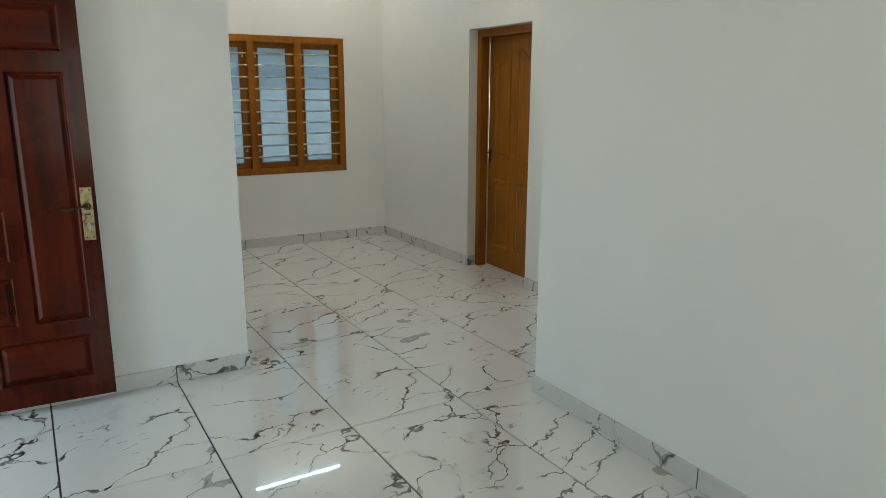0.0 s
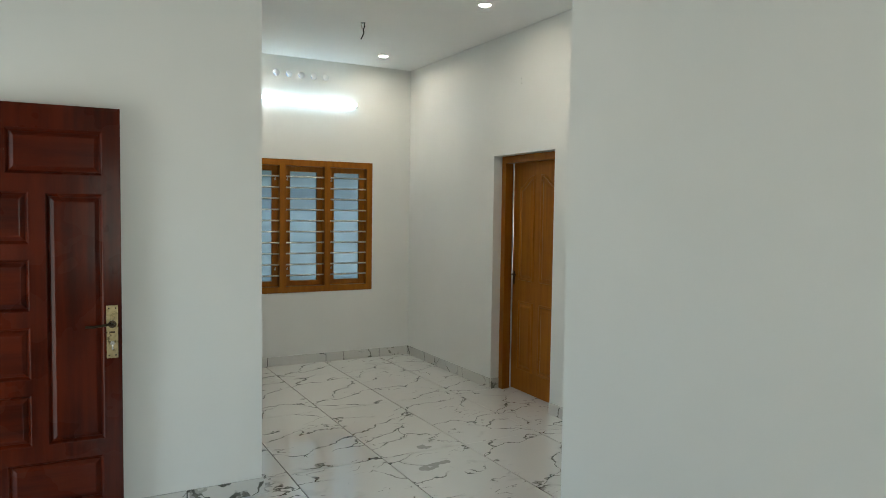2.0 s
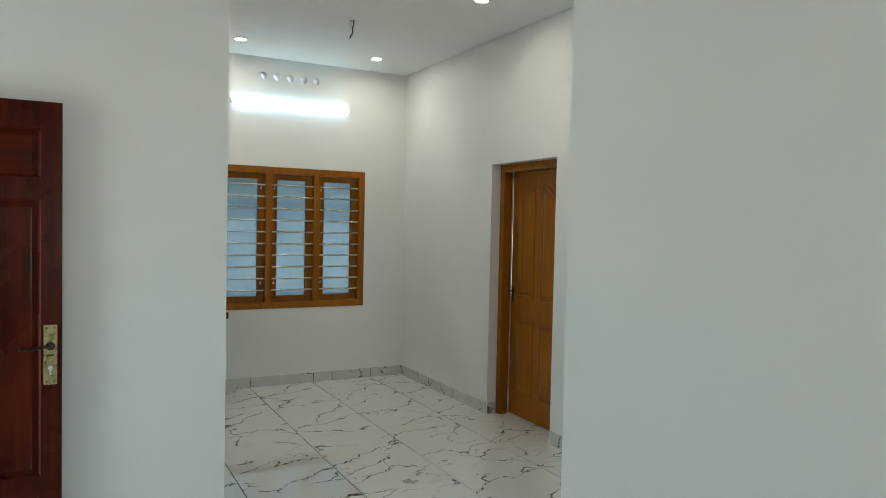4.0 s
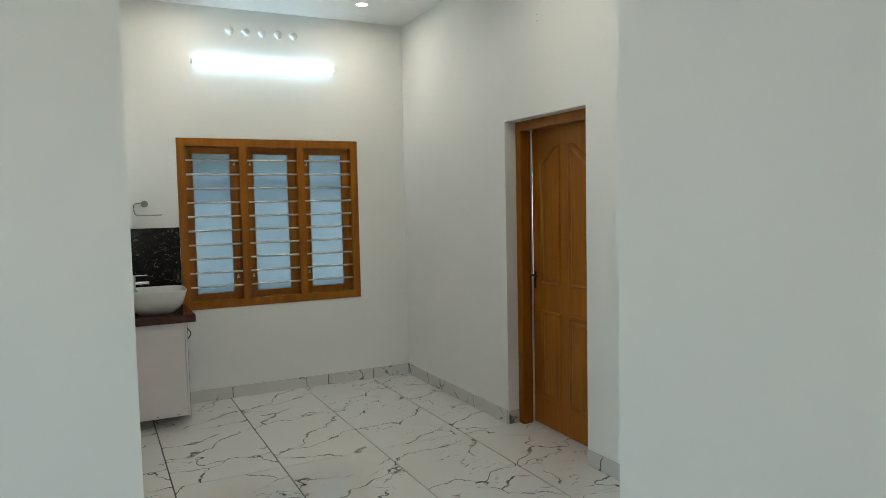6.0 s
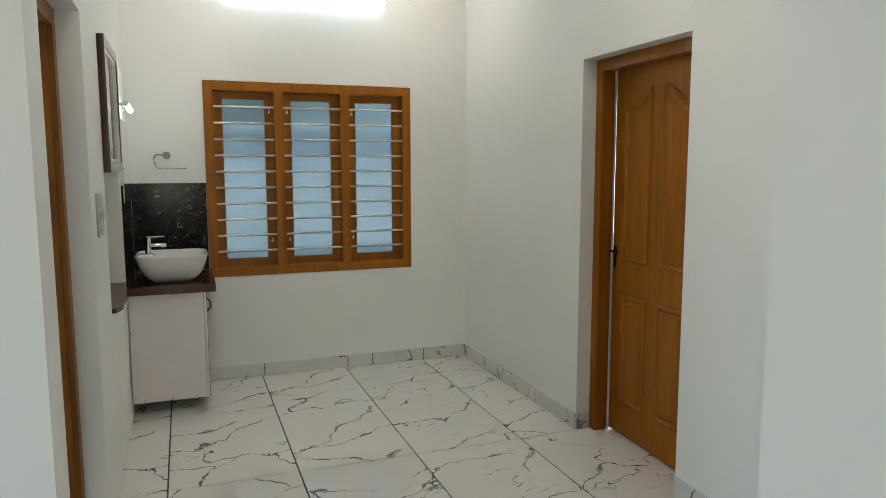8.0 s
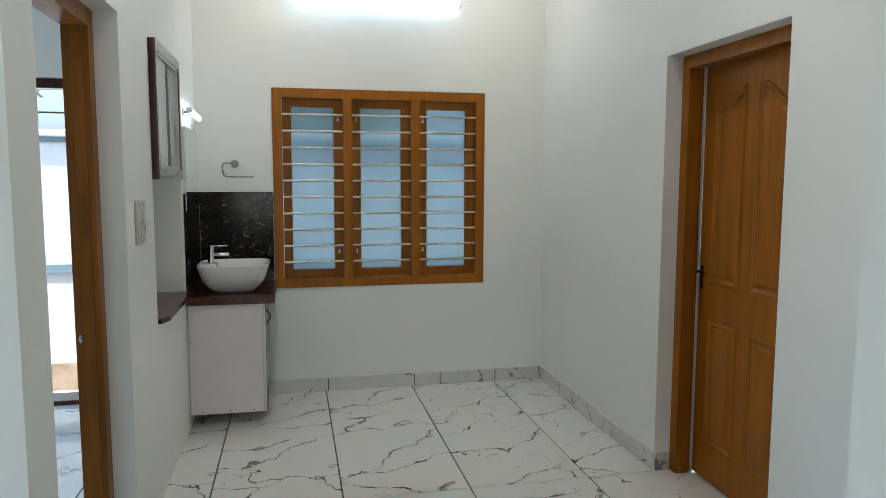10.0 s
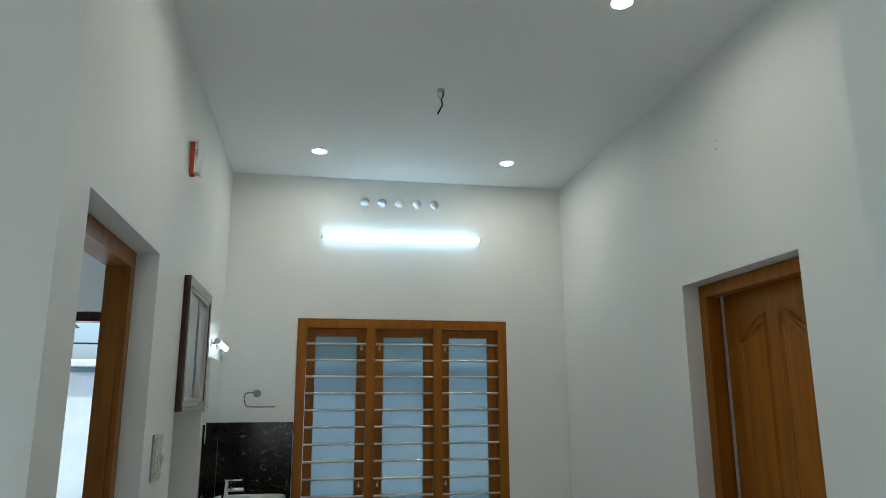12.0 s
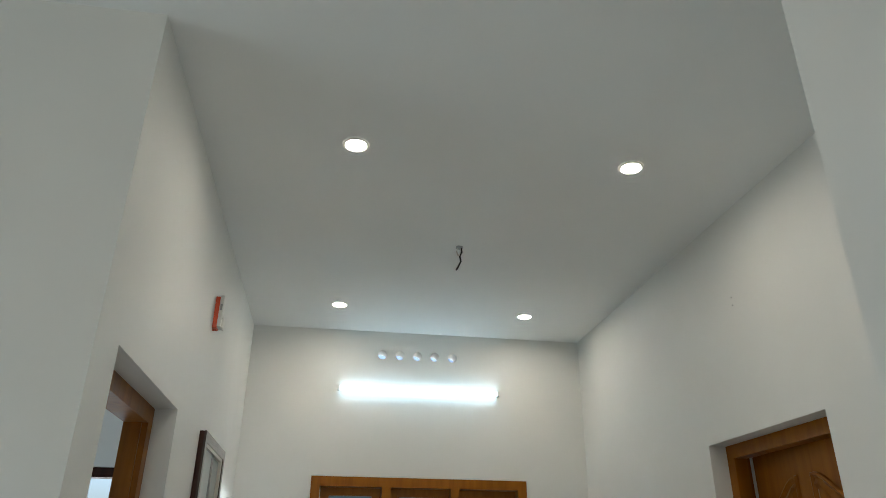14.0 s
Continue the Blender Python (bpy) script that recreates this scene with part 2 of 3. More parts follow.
GREYPL = plain("grey_plastic", (0.42, 0.43, 0.43), 0.4)
ORANGE = plain("orange_red_plastic", (0.55, 0.07, 0.02), 0.4)
FROST = frosted("frosted_glass", (0.37, 0.465, 0.51))
TUBE = glow("tube_glow", (0.66, 0.87, 1.0), 3.25)
SPOT = glow("downlight_glow", (1.0, 0.85, 0.70), 94.0)
BARLAMP = glow("mirror_lamp_glow", (0.95, 0.98, 1.0), 2.0)
MIRROR = Mat("mirror_silver", (0.83, 0.89, 0.87), 0.015, 1.0).m
EARTH = plain("bare_earth", (0.44, 0.35, 0.27), 0.95, scale=6, vary=0.35, bumpy=0.6)
LIMEWASH = plain("limewashed_wall", (0.66, 0.74, 0.80), 0.8, scale=5, vary=0.12, bumpy=0.3)
BLUEBAND = plain("blue_grey_paint", (0.20, 0.29, 0.36), 0.7, scale=8)
LEAF = plain("leaf_green", (0.05, 0.11, 0.025), 0.5, scale=10, vary=0.4)
BARK = plain("bark", (0.12, 0.09, 0.06), 0.9, scale=20, vary=0.4, bumpy=0.6)

# ---- building helpers ----
WM = {}


def thing(name, at=(0, 0, 0), label="", category="", group="", kind="", turn=0.0):
    ob = new(name)
    ob.empty_display_size = 0.1
    WM[ob] = pose(*at, 0, 0, turn)
    ob.matrix_world = WM[ob]
    return tagged(ob, label, category, group, kind)


def mesh_of(bm, name, mat, smooth=False):
    bmesh.ops.recalc_face_normals(bm, faces=bm.faces)
    me = bpy.data.meshes.new(name)
    bm.to_mesh(me)
    bm.free()
    for m in mat if isinstance(mat, tuple) else (mat,):
        me.materials.append(m)
    if smooth:
        me.shade_smooth()
        me.set_sharp_from_angle(angle=radians(38))
    return me


def part(name, bm, mat, parent=None, label="", smooth=False, local=False):
    """Links bm, drawn in world metres (or, local, in the parent's), as one mesh under parent."""
    if parent is not None and not local:
        bm.transform(WM[parent].inverted())
    ob = new(name, mesh_of(bm, name, mat, smooth))
    if parent is not None:
        ob.parent = parent
        WM[ob] = WM[parent]
    else:
        WM[ob] = Matrix()
    return tagged(ob, label)


def box(x0, x1, y0, y1, z0, z1, bevel=0.0, bm=None, seg=2):
    bm2 = bmesh.new()
    bmesh.ops.create_cube(bm2, size=1, matrix=Matrix.Translation(((x0 + x1) / 2, (y0 + y1) / 2, (z0 + z1) / 2)) @ Matrix.Diagonal((x1 - x0, y1 - y0, z1 - z0, 1)))
    if bevel:
        bmesh.ops.bevel(bm2, geom=bm2.edges[:], offset=bevel, segments=seg, affect="EDGES", profile=0.5)
    return joined(bm, bm2)


def joined(bm, other):
    if bm is None:
        return other
    me = bpy.data.meshes.new("tmp")
    other.to_mesh(me)
    other.free()
    bm.from_mesh(me)
    bpy.data.meshes.remove(me)
    return bm


def rod(a, b, r, sides=12, bm=None, r2=None):
    a, b = Vector(a), Vector(b)
    bm2 = bmesh.new()
    m = Matrix.Translation((a + b) / 2) @ (b - a).to_track_quat("Z", "Y").to_matrix().to_4x4()
    bmesh.ops.create_cone(bm2, cap_ends=True, segments=sides, radius1=r, radius2=r if r2 is None else r2, depth=(b - a).length, matrix=m)
    return joined(bm, bm2)


def tube_path(points, r, sides=8, bm=None):
    """A round wire through points."""
    bm2 = bmesh.new()
    pts = [Vector(p) for p in points]
    rings = []
    for i, p in enumerate(pts):
        d = (pts[min(i + 1, len(pts) - 1)] - pts[max(i - 1, 0)]).normalized()
        q = d.to_track_quat("Z", "Y").to_matrix()
        rings.append([bm2.verts.new(p + q @ Vector((r * math.cos(t), r * math.sin(t), 0))) for t in (2 * math.pi * k / sides for k in range(sides))])
    for a, b in zip(rings, rings[1:]):
        for k in range(sides):
            bm2.faces.new((a[k], a[(k + 1) % sides], b[(k + 1) % sides], b[k]))
    bm2.faces.new(rings[0])
    bm2.faces.new(rings[-1])
    return joined(bm, bm2)


def slab(axis, p0, p1, a0, a1, z0, z1, holes=()):
    """An upright slab, p0 to p1 thick along axis, with rectangular holes (a0, a1, z0, z1) through it."""
    A = sorted({a0, a1, *(v for h in holes for v in h[:2] if a0 < v < a1)})
    Z = sorted({z0, z1, *(v for h in holes for v in h[2:] if z0 < v < z1)})

    def solid(i, k):
        if not (0 <= i < len(A) - 1 and 0 <= k < len(Z) - 1):
            return False
        a, z = (A[i] + A[i + 1]) / 2, (Z[k] + Z[k + 1]) / 2
        return not any(h[0] < a < h[1] and h[2] < z < h[3] for h in holes)

    bm, seen = bmesh.new(), {}

    def v(p, a, z):
        key = (p, a, z)
        if key not in seen:
            seen[key] = bm.verts.new((p, a, z) if axis == "x" else (a, p, z))
        return seen[key]

    for i in range(len(A) - 1):
        for k in range(len(Z) - 1):
            if not solid(i, k):
                continue
            a, b, c, d = A[i], A[i + 1], Z[k], Z[k + 1]
            for p in (p0, p1):
                bm.faces.new((v(p, a, c), v(p, b, c), v(p, b, d), v(p, a, d)))
            for ok, q in ((solid(i - 1, k), ((a, c), (a, d))), (solid(i + 1, k), ((b, c), (b, d))), (solid(i, k - 1), ((a, c), (b, c))), (solid(i, k + 1), ((a, d), (b, d)))):
                if not ok:
                    (s, t), (u, w) = q
                    bm.faces.new((v(p0, s, t), v(p1, s, t), v(p1, u, w), v(p0, u, w)))
    return bm


def inset(poly, d):
    """The polygon (counter-clockwise pairs) moved inwards by d."""
    out = []
    for i, p in enumerate(poly):
        p, a, b = Vector(p), Vector(poly[i - 1]), Vector(poly[(i + 1) % len(poly)])
        u, w = (p - a).normalized(), (b - p).normalized()
        n1, n2 = Vector((-u.y, u.x)), Vector((-w.y, w.x))
        n = (n1 + n2) / max(0.25, 1 + n1.dot(n2))
        out.append(p + n * d)
    return out


def relief(poly, steps, place):
    """Rings of a polygon, each (inset, height), closed by a flat field; place turns (u, v, height) into a point."""
    bm = bmesh.new()
    rings = [[bm.verts.new(place(q.x, q.y, h)) for q in inset(poly, d)] for d, h in steps]
    n = len(poly)
    for a, b in zip(rings, rings[1:]):
        for k in range(n):
            bm.faces.new((a[k], a[(k + 1) % n], b[(k + 1) % n], b[k]))
    bm.faces.new(rings[-1])
    return bm


def rect(u0, u1, v0, v1):
    return [(u0, v0), (u1, v0), (u1, v1), (u0, v1)]


def setting(name, bm, mat, label="", category=""):
    return tagged(part(name, bm, mat), label, category, "", "structure")


# ---- walls, floor and ceiling ----
H = 3.14
vents = [1.657 + 0.1288 * k for k in range(5)]
VZ, VS = 2.967, 0.0625
setting("wall_north", slab("y", 7.0, 7.22, -1.9, 5.6, 0, H, [(1.215, 2.703, 0.744, 2.11), (-0.75, 0.15, 0, 2.13), (4.0, 5.2, 0.8, 2.1)] + [(x - VS, x + VS, VZ - VS, VZ + VS) for x in vents]), WALL, "cream-white painted plaster wall with a window", "wall")
setting("wall_dining_left", slab("x", 0.545, 0.72, 3.86, 7.0, 0, H, [(4.06, 4.955, 0, 2.113), (5.505, 6.33, 0.82, 2.13)]), WALL, "white plaster wall with a doorway and a niche", "wall")
setting("wall_dining_right", slab("x", 3.15, 3.37, 2.75, 7.0, 0, H, [(4.405, 5.280, 0, 2.10)]), WALL, "white plaster wall with a wooden door", "wall")
setting("wall_dining_south", slab("y", 2.53, 2.75, 2.18, 5.6, 0, H), WALL, "plain white plaster wall", "wall")
SKEW = Matrix.Translation((1.955, 2.75, 0)) @ Matrix.Rotation(radians(-1.2), 4, "Z") @ Matrix.Translation((-1.955, -2.75, 0))
setting("wall_hall_right", slab("x", 1.955, 2.18, -2.0, 2.75, 0, H), WALL, "plain white painted plaster wall of the hall", "wall").matrix_world = SKEW
setting("wall_hall_north", slab("y", 3.86, 4.03, -1.1, 0.545, 0, H), WALL, "plain white wall behind the open front door", "wall")
setting("wall_hall_left", slab("x", -1.32, -1.1, -2.0, 4.06, 0, H, [(2.76, 3.80, 0, 2.1)]), WALL, "white plaster wall with the front doorway", "wall")
setting("wall_hall_south", slab("y", -2.22, -2.0, -1.32, 2.3, 0, H, [(-0.35, 1.25, 0.8, 2.1)]), WALL, "plain white plaster wall", "wall")
setting("wall_kitchen_left", slab("x", -2.12, -1.9, 4.06, 7.22, 0, H, [(5.0, 6.2, 0.95, 2.05)]), WALL, "plain white plaster wall", "wall")
setting("wall_kitchen_south", slab("y", 4.06, 4.26, -1.9, -1.1, 0, H), WALL, "plain white plaster wall", "wall")
setting("wall_bedroom_right", slab("x", 5.6, 5.82, 2.53, 7.22, 0, H), WALL, "plain white plaster wall", "wall")
setting("ceiling", box(-2.12, 5.82, -2.22, 7.22, H, H + 0.15), CEIL, "plain white painted ceiling", "ceiling")

# pipes cast in the wall as ventilators
for x in vents:
    bm = bmesh.new()
    n = 24
    front, back, sq, sqb = [], [], [], []
    for k in range(n):
        a = 2 * math.pi * k / n
        c, s = math.cos(a), math.sin(a)
        e = VS / max(abs(c), abs(s))
        front.append(bm.verts.new((x + 0.033 * c, 7.0, VZ + 0.033 * s)))
        back.append(bm.verts.new((x + 0.058 * c, 7.22, VZ + 0.058 * s)))
        sq.append(bm.verts.new((x + e * c, 7.0, VZ + e * s)))
        sqb.append(bm.verts.new((x + e * c, 7.22, VZ + e * s)))
    for k in range(n):
        j = (k + 1) % n
        bm.faces.new((sq[k], sq[j], front[j], front[k]))
        bm.faces.new((front[k], front[j], back[j], back[k]))
        bm.faces.new((sqb[k], sqb[j], back[j], back[k]))
    setting("ventilator_hole", bm, WALL, "round ventilation hole through the white wall", "vent")

bed = box(-1.32, 2.3, -2.22, 2.53, -0.3, -0.009)
box(-1.32, 5.82, 2.53, 4.06, -0.3, -0.009, 0, bed)
box(-2.12, 5.82, 4.06, 7.22, -0.3, -0.009, 0, bed)
floor = setting("floor", bed, GROUT, "polished white marble tile floor with grey veins", "floor")


# ---- window ----
def window_unit():
    w = thing("window_1", (1.96, 7.0, 0.744), "three-light teak window with steel bars and closed frosted panes", "window", "", "structure")
    x0, x1, z0, z1, f = 1.2175, 2.7005, 0.7465, 2.1075, 0.062
    lights = [(x0 + f, 1.692), (1.755, 2.167), (2.228, x1 - f)]
    part("window_frame", slab("y", 6.994, 7.115, x0, x1, z0, z1, [(a, b, z0 + f, z1 - f) for a, b in lights]), TEAK_V, w)
    for a, b in lights:
        za, zb, s = z0 + f, z1 - f, 0.062
        sash = part("sash", slab("y", 7.066, 7.106, a + 0.002, b - 0.002, za + 0.002, zb - 0.002, [(a + s, b - s, za + 0.055, zb - 0.055)]), TEAK_V, w)
        part("pane", box(a + s - 0.004, b - s + 0.004, 7.084, 7.090, za + 0.051, zb - 0.051), FROST, sash, "bluish frosted glass pane")
        bead = slab("y", 7.060, 7.0665, a + s - 0.012, b - s + 0.012, za + 0.043, zb - 0.043, [(a + s, b - s, za + 0.055, zb - 0.055)])
        part("glazing_bead", bead, TEAK_V, sash)
        for k in range(10):
            z = 0.922 + 0.1127 * k
            part("bar", rod((a - 0.004, 7.022, z), (b + 0.004, 7.022, z), 0.0080, 10), STEEL, w, "stainless steel bar" if k == 0 else "", True)
    for x in (lights[0][1] - 0.032, lights[1][0] + 0.032, lights[2][0] + 0.032):
        for z in (0.985, 1.905):
            bm = rod((x, 7.066, z), (x, 7.052, z), 0.009, 14)
            box(x - 0.004, x + 0.004, 7.045, 7.054, z - 0.008, z + 0.022, 0.0015, bm)
            part("latch", bm, STEEL, w, "small steel latch", True)


window_unit()

# ---- doors ----
OUT = 3.236  # face of the bedroom door's frame


def bedroom_door():
    d = thing("door_2", (3.29, 4.85, 0), "teak-brown moulded panel door standing slightly ajar", "door", "", "structure")
    y0, y1, f, top = 4.407, 5.278, 0.062, 2.098
    part("door_frame", slab("x", OUT, OUT + 0.066, y0, y1, 0, top, [(y0 + f, y1 - f, -1, top - f)]), TEAK_V, d)
    part("rebate", slab("x", OUT + 0.066, OUT + 0.088, y0, y1, 0, top, [(y0 + f - 0.016, y1 - f + 0.016, -1, top - f + 0.014)]), TEAK_V, d)
    # leaf, drawn flat with the hinge at u = 0 and turned about it
    W, Z0, Z1 = 0.768, 0.010, 2.044
    turn = Matrix.Translation((OUT + 0.070, y0 + f - 0.010, 0)) @ Matrix.Rotation(radians(-2.2), 4, "Z")

    def place(u, v, h):
        return turn @ Vector((-h, u, v))

    bm = box(0.0, 0.036, 0.0, W, Z0, Z1, 0.002)
    bm.transform(turn)
    leaf = part("door_leaf", bm, TEAK_V, d)
    mid, gap, edge = W / 2, 0.045, 0.105
    for left in (True, False):
        a, b = (edge, mid - gap) if left else (mid + gap, W - edge)
        arc = []
        for k in range(9):
            t = k / 8
            u = b + (a - b) * t
            far = abs(u - mid) / (mid - edge)
            arc.append((u, 1.925 - 0.105 * (0.5 - 0.5 * math.cos(math.pi * min(1.0, max(0.0, (far - 0.25) / 0.75))))))
        upper = [(a, 1.0), (b, 1.0)] + arc
        for poly in (upper, rect(a, b, 0.20, 0.815)):
            steps = [(0, 0.0005), (0.004, 0.009), (0.012, 0.012), (0.022, 0.004), (0.030, 0.002), (0.050, 0.011), (0.056, 0.011)]
            part("panel", relief(poly, steps, place), TEAK_V, leaf)
    bm = None
    for z0, z1 in ((0.955, 1.075),):
        bm = box(-0.004, 0.0, W - 0.038, W - 0.014, z0, z1, 0.0015)
        rod((0, W - 0.029, 1.045), (-0.030, W - 0.029, 1.045), 0.007, 10, bm)
        tube_path([(-0.028, W - 0.029, 1.045), (-0.034, W - 0.030, 1.046), (-0.035, W - 0.060, 1.047), (-0.033, W - 0.100, 1.044)], 0.006, 8, bm)
    bm.transform(turn)
    part("door_handle", bm, DARKMETAL, leaf, "dark bronze lever handle", True)
    for z in (0.25, 1.05, 1.85):
        bm = rod((0.0, 0.0, z - 0.05), (0.0, 0.0, z + 0.05), 0.007, 10)
        bm.transform(turn)
        part("hinge", bm, DARKMETAL, leaf)


bedroom_door()


def kitchen_doorway():
    d = thing("door_3", (0.55, 4.48, 0), "darker brown teak door frame in the doorway to the kitchen", "door frame", "", "structure")
    y0, y1, f, top = 4.062, 4.953, 0.065, 2.111
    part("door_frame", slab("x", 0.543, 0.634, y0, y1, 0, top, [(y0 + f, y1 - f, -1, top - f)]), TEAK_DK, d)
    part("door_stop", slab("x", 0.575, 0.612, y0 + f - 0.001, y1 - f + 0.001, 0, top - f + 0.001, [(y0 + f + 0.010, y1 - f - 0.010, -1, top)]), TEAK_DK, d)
    bm = box(0.556, 0.566, y1 - f - 0.003, y1 - f, 0.885, 0.915, 0.001)
    rod((0.561, y1 - f - 0.003, 0.90), (0.561, y1 - f - 0.010, 0.90), 0.007, 12, bm)
    part("strike_plate", bm, STEELDARK, d)


kitchen_doorway()


def kitchen_back_door():
    d = thing("door_4", (-0.3, 7.1, 0), "brown wooden frame of the open back door", "door frame", "", "structure")
    part("door_frame", slab("y", 7.03, 7.14, -0.748, 0.148, 0, 2.128, [(-0.688, 0.088, -1, 2.068)]), DARKWOOD, d)
    part("threshold", box(-0.688, 0.088, 7.02, 7.22, 0.0, 0.03, 0.004), REDGRANITE, d)


kitchen_back_door()


def front_door():
    """Drawn with u from the free edge towards the hinge; the face that is seen looks to -y."""
    d = thing("door_1", (0.006, 3.76, 0), "open varnished mahogany front door with raised panels", "door", "", "structure", -2.2)
    W, Z0, Z1 = 1.045, 0.048, 2.074
    base = WM[d]
    c = W / 2
    rows = [(1.748, 1.962), (0.460, 1.660), (0.160, 0.380)]
    holes = []
    for s in (-1, 1):
        holes.append((c + s * 0.040, c + s * 0.445, *rows[0]))
        holes.append((c + s * 0.200, c + s * 0.445, *rows[1]))
        holes.append((c + s * 0.030, c + s * 0.437, *rows[2]))
    for z in (1.420, 1.103, 0.780, 0.460):
        holes.append((c - 0.134, c + 0.134, z, z + 0.248))
    holes = [(-max(a, b), -min(a, b), z0, z1) for a, b, z0, z1 in holes]
    leaf = part("door_leaf", slab("y", 0.0, 0.040, -W, 0.0, Z0, Z1, holes), MAHOG_V, d, local=True)
    part("core", box(-W + 0.05, -0.05, 0.013, 0.028, Z0 + 0.05, Z1 - 0.05), MAHOG_V, leaf, local=True)
    for a, b, z0, z1 in holes:
        steps = [(0.0, 0.0002), (0.003, 0.0008), (0.0075, 0.0045), (0.0115, 0.0105), (0.014, 0.0128), (0.018, 0.0128), (0.020, 0.0105), (0.036, 0.0022), (0.041, 0.0015)]
        wide = b - a > z1 - z0
        part("panel", relief(rect(a, b, z0, z1), steps, lambda u, v, h: (u, h, v)), MAHOG_X if wide else MAHOG_V, leaf, local=True)
    plate = box(-0.069, -0.017, -0.004, 0.0, 0.858, 1.118, 0.0015)
    plate = part("lock_plate", plate, BRASS, leaf, "antique brass lock plate", local=True)
    for z in (0.872, 1.104):
        for u in (-0.058, -0.028):
            part("screw", rod((u, -0.004, z), (u, -0.0055, z), 0.004, 8), DARKMETAL, plate, local=True)
    bm = rod((-0.043, -0.004, 1.026), (-0.043, -0.010, 1.026), 0.019, 16)
    rod((-0.043, -0.008, 1.026), (-0.043, -0.048, 1.026), 0.008, 10, bm)
    tube_path([(-0.040, -0.046, 1.027), (-0.060, -0.050, 1.031), (-0.090, -0.050, 1.026), (-0.125, -0.049, 1.022), (-0.160, -0.046, 1.024)], 0.0065, 8, bm)
    part("lever", bm, DARKMETAL, plate, "slim dark bronze lever", True, True)
    bm = rod((-0.043, -0.004, 0.932), (-0.043, -0.008, 0.932), 0.010, 14)
    box(-0.047, -0.039, -0.0075, -0.004, 0.900, 0.930, 0.001, bm)
    part("keyhole", bm, CHROME, plate, "bright keyhole cylinder", True, True)
    part("engraving", box(-0.056, -0.030, -0.0046, -0.0038, 0.982, 0.990), DARKMETAL, plate, local=True)
    for z in (0.28, 1.05, 1.82):
        bm = rod((-W - 0.006, 0.012, z - 0.06), (-W - 0.006, 0.012, z + 0.06), 0.009, 10)
        box(-W - 0.05, -W + 0.002, 0.008, 0.013, z - 0.05, z + 0.05, 0.0, bm)
        part("hinge", bm, BRASS, leaf, local=True)
    bm = slab("x", -1.24, -1.09, 2.762, 3.798, 0, 2.098, [(2.83, 3.73, -1, 2.03)])
    part("door_frame", bm, MAHOG_V, d)


front_door()

# ---- skirting: tile strips on the walls ----
SK, ST = 0.092, 0.011


def skirting(name, axis, face, sign, cuts):
    """Strips on a wall along axis x or y whose face lies at face; sign: the side the room is on."""
    s = tagged(new(name), "white marble skirting tiles with dark veins", "baseboard", "", "structure")
    WM[s] = Matrix()
    for a, b in zip(cuts, cuts[1:]):
        lo, hi = a + 0.003, b - 0.003
        mid, t = (lo + hi) / 2, (face, face + sign * ST)
        t = (min(t), max(t))
        half = (hi - lo) / 2
        dims = (-half, half, t[0] - face, t[1] - face) if axis == "x" else (t[0] - face, t[1] - face, -half, half)
        ob = part("skirting_tile", box(*dims, 0.001, SK, 0.0012, None, 1), SKIRT, s, local=True)
        ob.location = (mid, face, 0) if axis == "x" else (face, mid, 0)
    back = (cuts[0] + 0.004, cuts[-1] - 0.004)
    t = sorted((face, face + sign * (ST - 0.004)))
    dims = (*back, *t) if axis == "x" else (*t, *back)
    part("joint_filler", box(*dims, 0.001, SK - 0.003), GROUT, s, local=True)
    return s


def cuts(a, b, phase, pitch):
    k = math.ceil((a - phase) / pitch)
    mids = []
    while phase + k * pitch < b - 0.02:
        if phase + k * pitch > a + 0.02:
            mids.append(phase + k * pitch)
        k += 1
    return [a, *mids, b]


PX, PY = 0.936, 2.868
skirting("baseboard_north", "x", 7.0, -1, [1.175, 1.568, 2.186, 2.378, 2.796, 3.139])
skirting("baseboard_right_far", "y", 3.15, -1, cuts(5.280, 7.0, 5.75, 0.6))
skirting("baseboard_right_near", "y", 3.15, -1, cuts(2.75, 4.405, 3.2, 0.6))
skirting("baseboard_hall_right", "y", 1.955, -1, cuts(-2.0, 2.761, 1.655, 1.2)).matrix_world = SKEW
skirting("baseboard_hall_corner", "x", 2.75, 1, [1.955, 2.56, 3.139])
skirting("baseboard_hall_north", "x", 3.86, -1, cuts(-1.1, 0.731, PX, 0.616))
skirting("baseboard_reveal", "x", 5.280, -1, [3.15, OUT])


